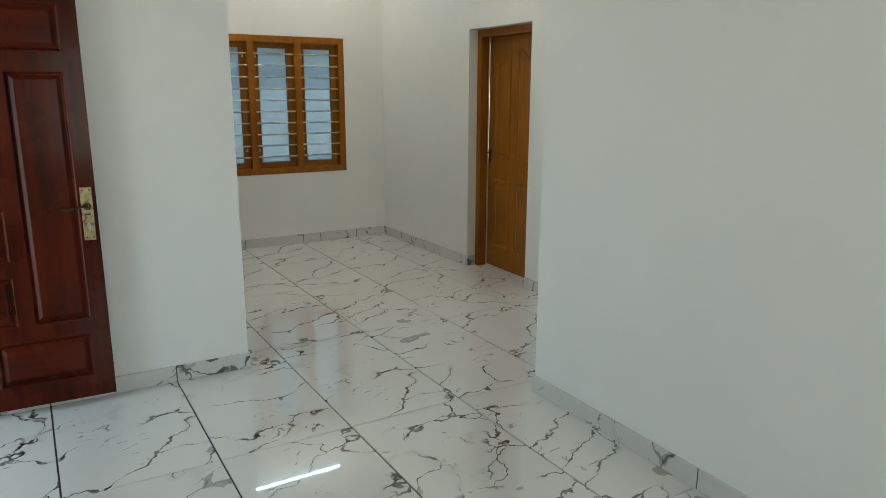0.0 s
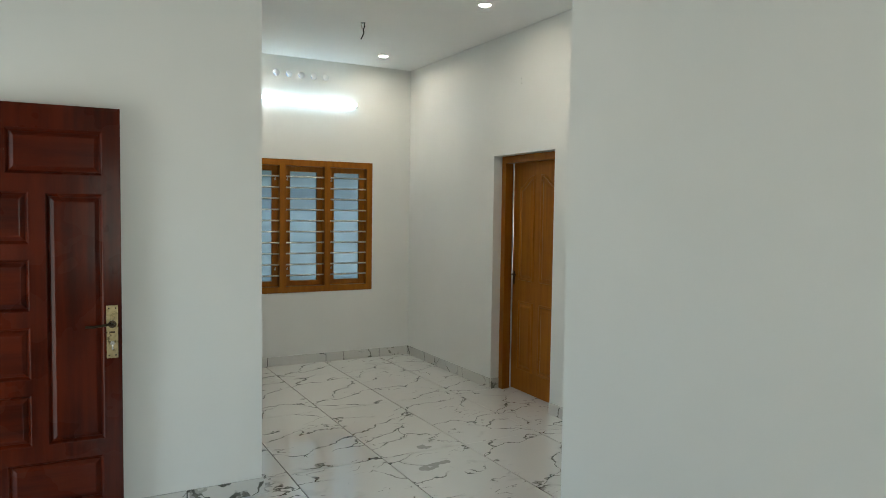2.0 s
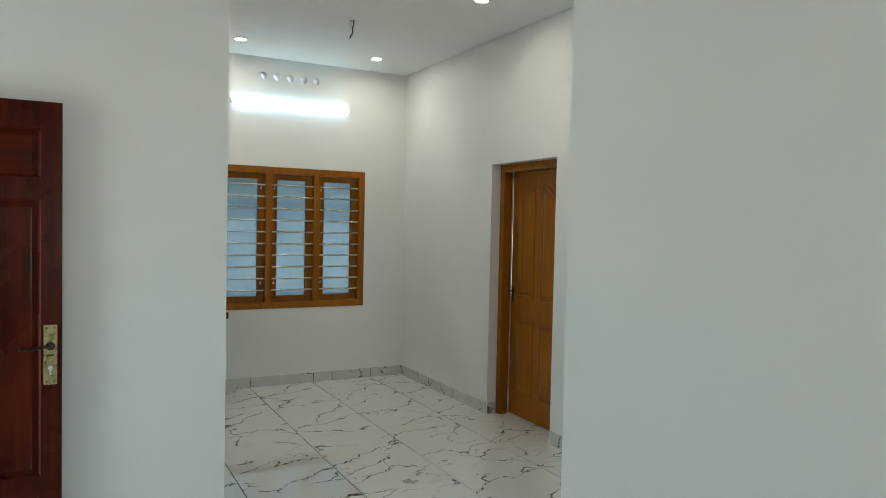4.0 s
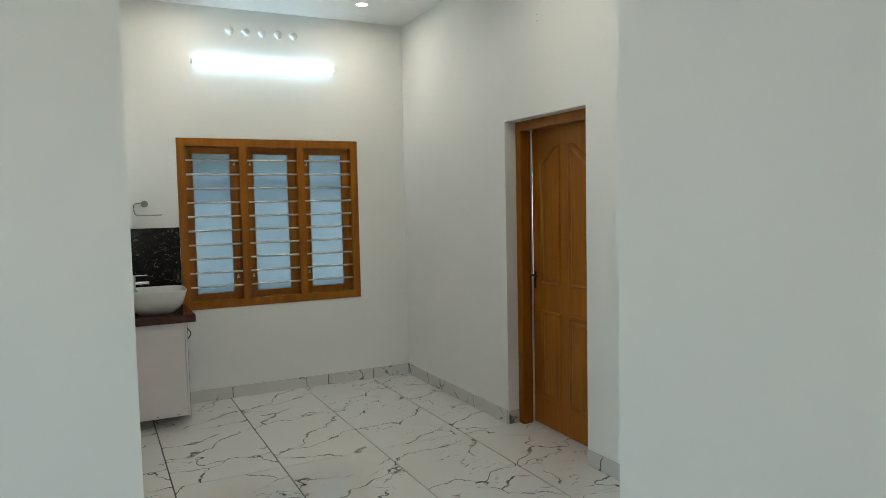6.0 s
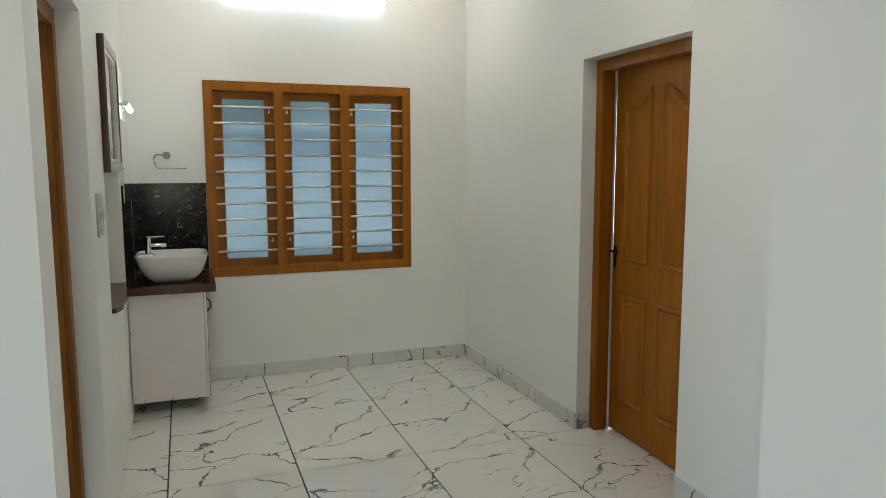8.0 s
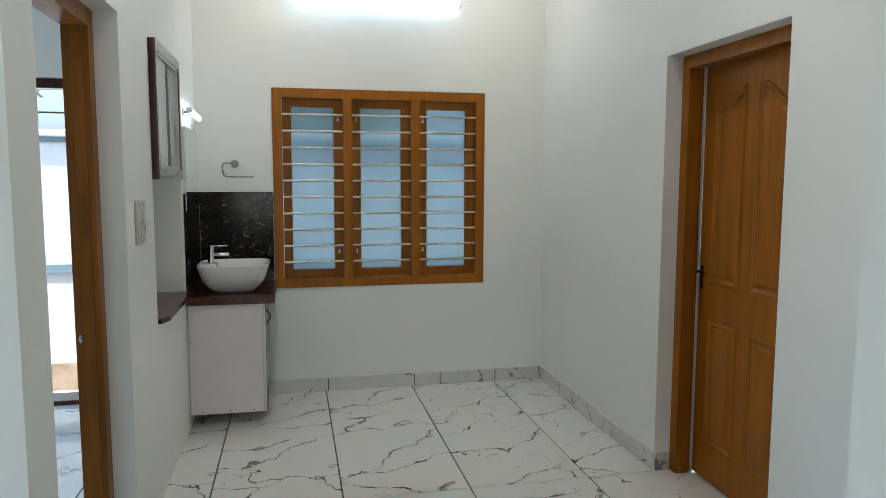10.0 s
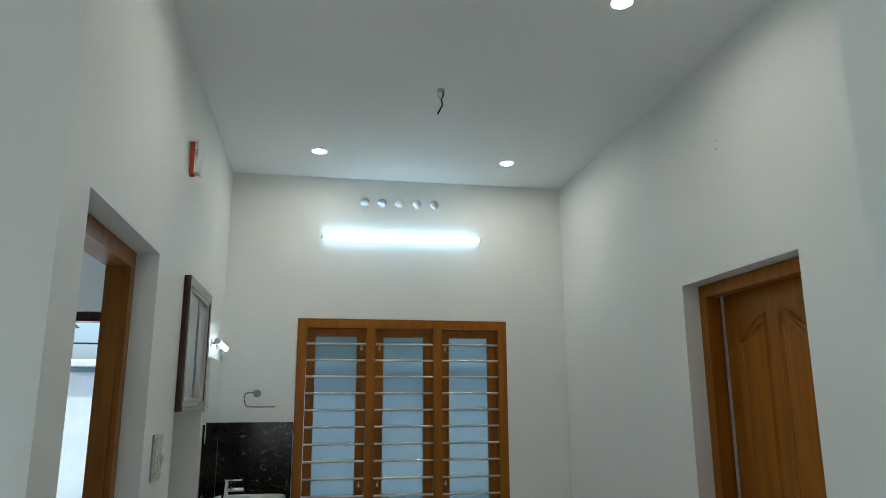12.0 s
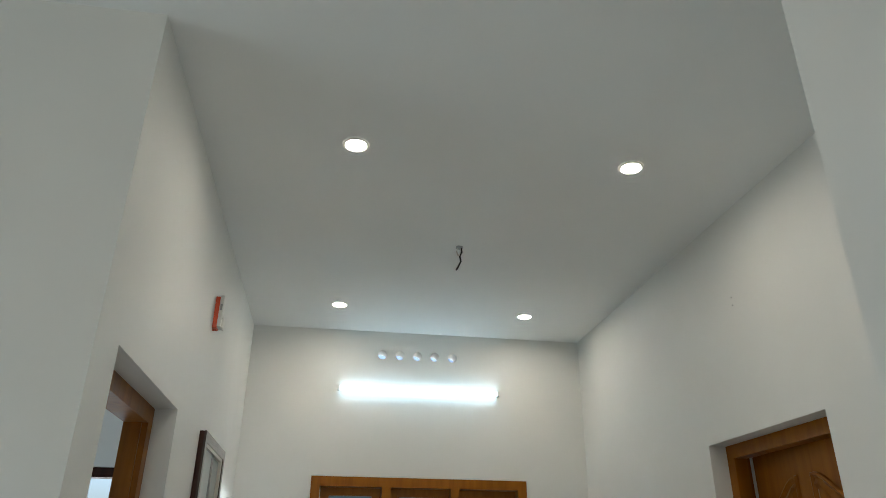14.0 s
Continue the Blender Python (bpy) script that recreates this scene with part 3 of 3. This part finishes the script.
# ---- wash corner ----
def wash_cabinet():
    c = thing("wash_cabinet", (0.95, 6.7, 0.0), "pale laminate wash cabinet hung under the counter", "cabinet")
    x0, x1, y0, y1, z0, z1 = 0.724, 1.152, 6.385, 6.994, 0.083, 0.752
    part("body", box(x0, x1, y0, y1, z0, z1, 0.0012), LAMINATE, c)
    for a, b in ((y0, (y0 + y1) / 2 - 0.0015), ((y0 + y1) / 2 + 0.0015, y1)):
        door = part("door", box(x1 + 0.002, x1 + 0.018, a, b, z0 - 0.003, z1 - 0.002, 0.0012), LAMINATE, c)
        part("door_front", box(x1 + 0.018, x1 + 0.0205, a + 0.002, b - 0.002, z0, z1 - 0.004), NAVY, door, "dark glossy door face")
        y = b - 0.035 if a == y0 else a + 0.035
        pts = [(x1 + 0.019 + 0.026 * math.sin(math.pi * k / 8), y0 + 0.04 if a == y0 else y, 0.62 + 0.085 * k / 8) for k in range(9)]
        if a == y0:
            part("handle", tube_path(pts, 0.0042), BLACK, door, "black bow handle", True)
    for x in (0.79, 0.95, 1.09):
        part("screw", rod((x, y0 - 0.0012, z0 + 0.014), (x, y0, z0 + 0.014), 0.004, 8), DARKMETAL, c)
    part("screw", rod((0.732, y0 - 0.0012, z0 + 0.44), (0.732, y0, z0 + 0.44), 0.004, 8), DARKMETAL, c)
    part("wall_bracket", box(0.726, 1.10, 6.80, 6.98, 0.0, 0.083), GROUT, c)


wash_cabinet()
counter = box(0.722, 1.228, 6.352, 6.998, 0.754, 0.806, 0.004)
tagged(part("wash_counter", counter, REDGRANITE), "polished red-brown granite wash counter slab", "counter")
bs = thing("splashback", (0.95, 6.99, 0.81), "black marble splashback with brown streaks", "splashback", "", "structure")
part("back_slab", box(0.736, 1.212, 6.986, 6.998, 0.808, 1.410, 0.001), BLACKSTONE, bs)
part("side_slab", box(0.722, 0.734, 6.388, 6.998, 0.808, 1.410, 0.001), BLACKSTONE, bs)


def shifted(bm, by=(-0.004, -0.06, 0.0)):
    bm.transform(Matrix.Translation(by))
    return bm


def wash_basin():
    b = thing("wash_basin", (0.985, 6.66, 0.806), "white glazed ceramic vessel basin on the granite counter", "basin")

    def ring(bm, hx, hy, z, n=48):
        out = []
        for k in range(n):
            t = 2 * math.pi * k / n
            c, s = math.cos(t), math.sin(t)
            e = 2 / 4.6
            out.append(bm.verts.new((0.985 + hx * math.copysign(abs(c) ** e, c), 6.66 + hy * math.copysign(abs(s) ** e, s), z)))
        return out

    prof = [(0.090, 0.090, 0.806), (0.108, 0.108, 0.808), (0.132, 0.132, 0.819), (0.158, 0.158, 0.842), (0.180, 0.182, 0.872), (0.196, 0.198, 0.908), (0.207, 0.209, 0.945), (0.213, 0.215, 0.970), (0.2135, 0.2155, 0.975), (0.211, 0.213, 0.978),
            (0.205, 0.207, 0.977), (0.202, 0.204, 0.972), (0.194, 0.196, 0.935), (0.172, 0.174, 0.875), (0.135, 0.137, 0.842), (0.060, 0.062, 0.832)]
    bm = bmesh.new()
    rings = [ring(bm, *p) for p in prof]
    for a, c in zip(rings, rings[1:]):
        for k in range(48):
            bm.faces.new((a[k], a[(k + 1) % 48], c[(k + 1) % 48], c[k]))
    bm.faces.new(rings[0])
    bm.faces.new(rings[-1])
    part("bowl", shifted(bm), CERAMIC, b, smooth=True)
    part("tap_deck", shifted(box(0.782, 0.880, 6.585, 6.735, 0.945, 0.976, 0.012, None, 3)), CERAMIC, b, smooth=True)
    part("drain", shifted(rod((0.985, 6.66, 0.832), (0.985, 6.66, 0.835), 0.028, 20)), CHROME, b, "chrome drain", True)


wash_basin()


def tap():
    t = thing("basin_tap", (0.845, 6.66, 0.984), "chrome pillar tap with a flat lever", "tap")
    bm = rod((0.845, 6.66, 0.973), (0.845, 6.66, 0.982), 0.026, 20)
    rod((0.845, 6.66, 0.980), (0.850, 6.66, 1.074), 0.019, 20, bm, 0.017)
    part("body", shifted(bm), CHROME, t, smooth=True)
    part("spout", shifted(box(0.846, 0.955, 6.648, 6.672, 1.020, 1.042, 0.005, None, 3)), CHROME, t, smooth=True)
    bm = box(0.838, 0.945, 6.651, 6.669, 1.080, 1.089, 0.003)
    rod((0.850, 6.66, 1.072), (0.850, 6.66, 1.084), 0.017, 16, bm)
    part("lever", shifted(bm), CHROME, t, smooth=True)


tap()


def mirror():
    m = thing("wall_mirror", (0.725, 6.7, 1.32), "plain rectangular glass mirror on the white wall", "mirror")
    place = lambda u, v, h: (0.735 + h, u, v)
    y0, y1, z0, z1 = 6.388, 6.950, 1.308, 1.800
    part("backing", box(0.7345, 0.738, y0 + 0.002, y1 - 0.002, z0 + 0.002, z1 - 0.002), WHITEPL, m)
    part("glass", relief(rect(y0, y1, z0, z1), [(0, 0.003), (0.001, 0.005), (0.018, 0.008), (0.020, 0.008)], place), MIRROR, m)
    part("wall_spacer", box(0.7195, 0.735, y0 + 0.004, y1 - 0.004, 1.414, z1 - 0.004), WHITEPL, m, "white mounting board")


mirror()


def mirror_lamp():
    l = thing("mirror_lamp", (0.72, 6.62, 1.88), "lit slim bar lamp above the mirror", "lamp")
    for y in (6.50, 6.74):
        bm = box(0.7195, 0.726, y - 0.022, y + 0.022, 1.868, 1.912, 0.003)
        rod((0.724, y, 1.890), (0.752, y, 1.889), 0.007, 10, bm)
        part("bracket", bm, SATIN, l, smooth=True)
    a, b = Vector((0.768, 6.425, 1.893)), Vector((0.768, 6.815, 1.880))
    part("diffuser", rod(a, b, 0.0165, 20), BARLAMP, l, "glowing white diffuser", True)
    for p, q in ((a, b), (b, a)):
        d = (p - q).normalized()
        bm = rod(p - d * 0.004, p + d * 0.016, 0.019, 20)
        rod(p + d * 0.016, p + d * 0.024, 0.019, 20, bm, 0.010)
        part("end_cap", bm, WHITEPL, l, smooth=True)


mirror_lamp()


def towel_ring():
    t = thing("towel_ring", (0.965, 7.0, 1.60), "chrome open towel ring on a round plate", "towel ring")
    bm = rod((0.968, 7.0, 1.597), (0.968, 6.990, 1.597), 0.026, 20)
    rod((0.968, 6.99, 1.597), (0.968, 6.960, 1.597), 0.014, 16, bm)
    part("plate", bm, SATIN, t, smooth=True)
    pts = [(0.968, 6.965, 1.600), (0.915, 6.965, 1.602), (0.897, 6.965, 1.596), (0.888, 6.965, 1.578), (0.891, 6.965, 1.545), (0.899, 6.965, 1.521), (0.912, 6.965, 1.512), (0.960, 6.965, 1.510), (1.080, 6.965, 1.510), (1.092, 6.965, 1.512)]
    part("ring", tube_path(pts, 0.0045, 10), STEELDARK, t, smooth=True)


towel_ring()


# ---- niche with the glazed cupboard over it ----
def niche():
    setting("niche_back", box(0.547, 0.559, 5.505, 6.33, 0.845, 2.13), WALL, "white plastered back of the wall niche", "wall")
    sill = thing("niche_sill", (0.72, 5.9, 0.83), "polished red-brown granite sill in the niche", "sill", "", "structure")
    bm = bmesh.new()
    outline = [(0.556, 5.507), (0.738, 5.507), (0.762, 5.585), (0.762, 6.386), (0.722, 6.386), (0.722, 6.328), (0.556, 6.328)]
    lo = [bm.verts.new((x, y, 0.822)) for x, y in outline]
    hi = [bm.verts.new((x, y, 0.846)) for x, y in outline]
    bm.faces.new(lo)
    bm.faces.new(hi)
    for k in range(len(outline)):
        j = (k + 1) % len(outline)
        bm.faces.new((lo[k], lo[j], hi[j], hi[k]))
    part("slab", bm, REDGRANITE, sill)
    c = thing("wall_cupboard", (0.72, 5.86, 1.49), "glazed wall cupboard with brown frame and sliding glass", "cupboard")
    y0, y1, z0, z1 = 5.507, 6.200, 1.494, 2.132
    part("carcass", slab("x", 0.560, 0.742, y0, y1, z0, z1 - 0.004, [(y0 + 0.02, y1 - 0.02, z0 + 0.02, z1 - 0.024)]), DARKWOOD, c)
    part("front_frame", slab("x", 0.742, 0.752, y0, y1, z0, z1 - 0.003, [(y0 + 0.042, y1 - 0.042, z0 + 0.05, z1 - 0.05)]), GREYFRAME, c, "glossy brown-grey front frame")
    part("track", slab("x", 0.724, 0.746, y0 + 0.038, y1 - 0.038, z0 + 0.046, z1 - 0.046, [(y0 + 0.058, y1 - 0.058, z0 + 0.066, z1 - 0.066)]), STEEL, c, "aluminium sliding track")
    part("back_panel", box(0.562, 0.570, y0 + 0.02, y1 - 0.02, z0 + 0.02, z1 - 0.024), LAMINATE, c)
    ym = (y0 + y1) / 2
    for a, b, x in ((y0 + 0.052, ym + 0.02, 0.734), (ym - 0.02, y1 - 0.052, 0.726)):
        pane = part("sliding_pane", box(x, x + 0.004, a, b, z0 + 0.060, z1 - 0.060), PALEGLASS, c, "pale sliding glass pane")
        e = b if a < ym - 0.1 else a
        part("pane_edge", box(x - 0.001, x + 0.005, e - 0.034, e + 0.034, z0 + 0.0605, z1 - 0.0605), BLACK, pane)


niche()


# ---- small fittings ----
def switchboard():
    s = thing("switchboard", (0.72, 5.18, 1.32), "pale modular switchboard with two rows of switches", "switch")
    y0, y1, z0, z1 = 5.100, 5.258, 1.226, 1.410
    part("mount", box(0.7195, 0.7265, y0 + 0.003, y1 - 0.003, z0 + 0.003, z1 - 0.003, 0.001), GREYPL, s)
    part("plate", box(0.7265, 0.7315, y0, y1, z0, z1, 0.002), SWITCHPL, s)
    part("recess", box(0.7313, 0.7322, y0 + 0.010, y1 - 0.010, z0 + 0.014, z1 - 0.014), GREYPL, s)
    for k in range(2):
        za = z0 + 0.018 + 0.080 * k
        for j in range(3):
            ya = y0 + 0.014 + 0.0455 * j
            part("rocker", box(0.7320, 0.7355, ya, ya + 0.040, za, za + 0.066, 0.0015), SWITCHPL, s)
    part("plug", box(0.735, 0.752, y1 - 0.055, y1 - 0.025, z0 + 0.075, z0 + 0.100, 0.004), WHITEPL, s)


switchboard()


def door_chime():
    c = thing("door_chime", (0.72, 5.47, 2.63), "white plastic door chime with an orange-red back", "chime")
    bm = box(0.7195, 0.7410, 5.402, 5.462, 2.600, 2.762, 0.004)
    rod((0.7195, 5.432, 2.604), (0.7405, 5.432, 2.604), 0.012, 14, bm)
    part("back_plate", bm, ORANGE, c, "orange-red back plate")
    body = part("body", box(0.7410, 0.7610, 5.400, 5.464, 2.606, 2.768, 0.004), WHITEPL, c)
    part("speaker", box(0.7590, 0.7680, 5.410, 5.470, 2.604, 2.664, 0.004), WHITEPL, body)
    part("bell_slot", box(0.7460, 0.7560, 5.3985, 5.402, 2.690, 2.722), GREYPL, body)


door_chime()


def tube_light():
    t = thing("tube_light", (1.93, 6.97, 2.70), "lit white tube light on the wall above the window", "tube light")
    part("batten", box(1.352, 2.512, 6.984, 7.0, 2.694, 2.714, 0.003), WHITEPL, t)
    part("tube", rod((1.364, 6.968, 2.704), (2.500, 6.968, 2.704), 0.0175, 24), TUBE, t, "glowing cool white tube", True)
    for a, b in ((1.346, 1.368), (2.496, 2.518)):
        part("end_cap", box(a, b, 6.949, 6.999, 2.685, 2.723, 0.005), WHITEPL, t)
    part("clip", box(1.925, 1.935, 6.972, 6.999, 2.718, 2.730), GREYPL, t)


tube_light()


def downlight(x, y):
    d = thing("downlight", (x, y, H), "round recessed LED downlight glowing warm white", "downlight", "ceiling downlights")
    bm = bmesh.new()
    n, prof = 40, [(0.056, 0.0), (0.055, -0.004), (0.051, -0.007), (0.044, -0.007), (0.0405, -0.003)]
    rings = [[bm.verts.new((r * math.cos(2 * math.pi * k / n), r * math.sin(2 * math.pi * k / n), z)) for k in range(n)] for r, z in prof]
    for a, b in zip(rings, rings[1:]):
        for k in range(n):
            bm.faces.new((a[k], a[(k + 1) % n], b[(k + 1) % n], b[k]))
    part("trim_ring", bm, WHITEPL, d, smooth=True, local=True)
    part("diffuser", rod((0, 0, -0.0005), (0, 0, -0.0035), 0.0400, 40), SPOT, d, "glowing warm diffuser", local=True)
    return d


lamp = downlight(1.345, 4.51)
for x, y in ((2.535, 4.49), (1.322, 6.455), (2.590, 6.475)):
    copy_thing(lamp, pose(x, y, H))


def fan_wires():
    w = thing("fan_wires", (1.945, 5.43, H), "loose fan wires hanging from a ceiling hook plate", "wires")
    bm = rod((1.945, 5.43, H), (1.945, 5.43, H - 0.006), 0.020, 20)
    part("ceiling_cup", bm, GREYPL, w, smooth=True)
    part("hook", tube_path([(1.935, 5.43, H), (1.930, 5.43, H - 0.03), (1.938, 5.43, H - 0.05), (1.950, 5.43, H - 0.05), (1.957, 5.43, H - 0.03), (1.955, 5.43, H)], 0.004), STEEL, w, smooth=True)
    pts = [(1.955, 5.43, H), (1.958, 5.425, H - 0.03), (1.948, 5.43, H - 0.055), (1.953, 5.43, H - 0.085), (1.944, 5.43, H - 0.105), (1.934, 5.43, H - 0.125), (1.928, 5.43, H - 0.137)]
    part("black_wire", tube_path(pts, 0.0048), BLACK, w, "taped black wire", True)
    part("pale_wire", tube_path([(x - 0.006, y + 0.006, z + 0.006) for x, y, z in pts[:4]], 0.003), WHITEPL, w, "pale wire", True)


fan_wires()
p = thing("wall_plugs", (3.15, 4.88, 2.70), "two dark screw holes in the white wall", "wall plug")
for z in (2.722, 2.682):
    part("hole", rod((3.1505, 4.876, z), (3.1480, 4.876, z), 0.0035, 10), BLACK, p)



def kitchen_wire():
    w = thing("kitchen_wire", (-0.10, 7.0, 2.50), "loose wire end on the wall above the back door", "wire")
    pts = [(-0.20, 6.994, 2.556), (-0.155, 6.985, 2.536), (-0.115, 6.980, 2.508), (-0.075, 6.978, 2.482), (-0.052, 6.976, 2.470)]
    part("cable", tube_path(pts, 0.006), BLACK, w, smooth=True)
    bm = rod((-0.072, 6.978, 2.478), (-0.030, 6.974, 2.462), 0.016, 14)
    part("holder", bm, GREYPL, w, "grey lamp holder", True)
    part("wall_box", box(-0.232, -0.188, 6.985, 7.0, 2.540, 2.584, 0.003), WHITEPL, w)


kitchen_wire()

# ---- outside the openings ----
setting("ground", box(-150, 150, -150, 150, -0.5, -0.31), EARTH, "bare sandy earth around the house", "ground")
cw = thing("compound_wall", (0, 8.6, -0.31), "pale limewashed boundary wall with a blue-grey band", "wall", "", "structure")
part("wall", box(-7, 10, 8.50, 8.66, -0.31, 1.84, 0.01), LIMEWASH, cw)
part("band", box(-7, 10, 8.485, 8.50, 0.70, 0.775, 0.003), BLUEBAND, cw)
part("coping", box(-7, 10, 8.46, 8.70, 1.84, 1.90, 0.01), LIMEWASH, cw)
part("drip_band", box(-7, 10, 8.488, 8.50, 1.795, 1.838, 0.002), BLUEBAND, cw, "blue-grey band under the coping")
for x in (-6.9, 9.9):
    part("post", box(x - 0.03, x + 0.03, 8.55, 8.61, 1.90, 2.08, 0.004), GREYPL, cw)
part("strand", rod((-6.9, 8.58, 2.045), (9.9, 8.58, 2.045), 0.008, 8), DARKMETAL, cw, "dark wire strand above the coping")
part("plinth", box(-7, 10, 8.47, 8.50, -0.31, -0.07, 0.005), EARTH, cw)


def sunshade():
    s = thing("sunshade", (1.96, 7.4, 2.2), "concrete sunshade slab over the window outside", "sunshade", "", "structure")
    bm = box(0.95, 2.95, 7.22, 7.82, 2.20, 2.28, 0.004)
    part("slab", bm, LIMEWASH, s)


sunshade()


def tree(x, y, height, spread, seed, label):
    """A tapered trunk with limbs, and a crown of single leaves in clumps along them."""
    rng = random.Random(seed)
    t = thing("garden_tree", (x, y, -0.31), label, "tree", "trees beyond the boundary wall")
    bm = tube_path([(x, y, -0.31), (x + 0.08, y, 0.6), (x - 0.05, y + 0.05, height * 0.45)], 0.10)
    tips = []
    for k in range(11):
        ang, lift = rng.uniform(0, 6.28), rng.uniform(0.5, 1.0)
        a = Vector((x, y, height * rng.uniform(0.25, 0.45)))
        c = a + Vector((math.cos(ang) * spread * 0.5, math.sin(ang) * spread * 0.5, height * 0.25 * lift))
        e = a + Vector((math.cos(ang + 0.3) * spread * rng.uniform(0.7, 1), math.sin(ang + 0.3) * spread * rng.uniform(0.7, 1), height * 0.42 * lift))
        tube_path([a, (a + c) / 2 + Vector((0, 0, 0.1)), c, e], 0.028, 6, bm)
        tips += [c, e, (c + e) / 2, (a + c) / 2]
    part("trunk", bm, BARK, t)
    verts, faces = [], []
    for p in tips:
        for _ in range(55):
            o = p + Vector((rng.gauss(0, 0.28), rng.gauss(0, 0.28), rng.gauss(0, 0.24)))
            d = Vector((rng.uniform(-1, 1), rng.uniform(-1, 1), rng.uniform(-0.9, 0.3))).normalized()
            s = d.cross(Vector((rng.uniform(-1, 1), rng.uniform(-1, 1), 1))).normalized()
            n, ln, wd = len(verts), rng.uniform(0.10, 0.19), rng.uniform(0.022, 0.04)
            verts += [o, o + d * ln * 0.45 + s * wd, o + d * ln, o + d * ln * 0.45 - s * wd]
            faces.append((n, n + 1, n + 2, n + 3))
    me = bpy.data.meshes.new("crown")
    me.from_pydata([WM[t].inverted() @ v for v in verts], [], faces)
    me.materials.append(LEAF)
    crown = new("crown", me)
    crown.parent = t


# Assumed tree, hidden by frosted glass; placed to darken the left panes.
tree(1.5, 10.9, 4.4, 1.6, 3, "leafy green tree behind the pale boundary wall")
tree(-3.2, 11.6, 4.8, 2.2, 8, "leafy green tree behind the pale boundary wall")


# ---- floor tiles ----
PITCH_X, PITCH_Y, GAP = 0.616, 1.2, 0.0038
shared = {}
for i in range(-5, 9):
    for k in range(-5, 5):
        a, b = PX + PITCH_X * i, PX + PITCH_X * (i + 1)
        c, e = PY + PITCH_Y * k, PY + PITCH_Y * (k + 1)
        a, b, c, e = max(a, -2.12), min(b, 5.82), max(c, -2.22), min(e, 7.22)
        if c + e < 2 * 2.53:
            a, b = max(a, -1.32), min(b, 2.3)
        if b - a < 0.02 or e - c < 0.02:
            continue
        key = (round(b - a, 3), round(e - c, 3))
        if key not in shared:
            hx, hy = (b - a) / 2 - GAP, (e - c) / 2 - GAP * 0.55
            shared[key] = mesh_of(box(-hx, hx, -hy, hy, -0.009, 0.0, 0.0008, None, 1), "floor_tile", TILE)
        tile = new("floor_tile", shared[key])
        tile.parent = floor
        tile.location = ((a + b) / 2, (c + e) / 2, 0)
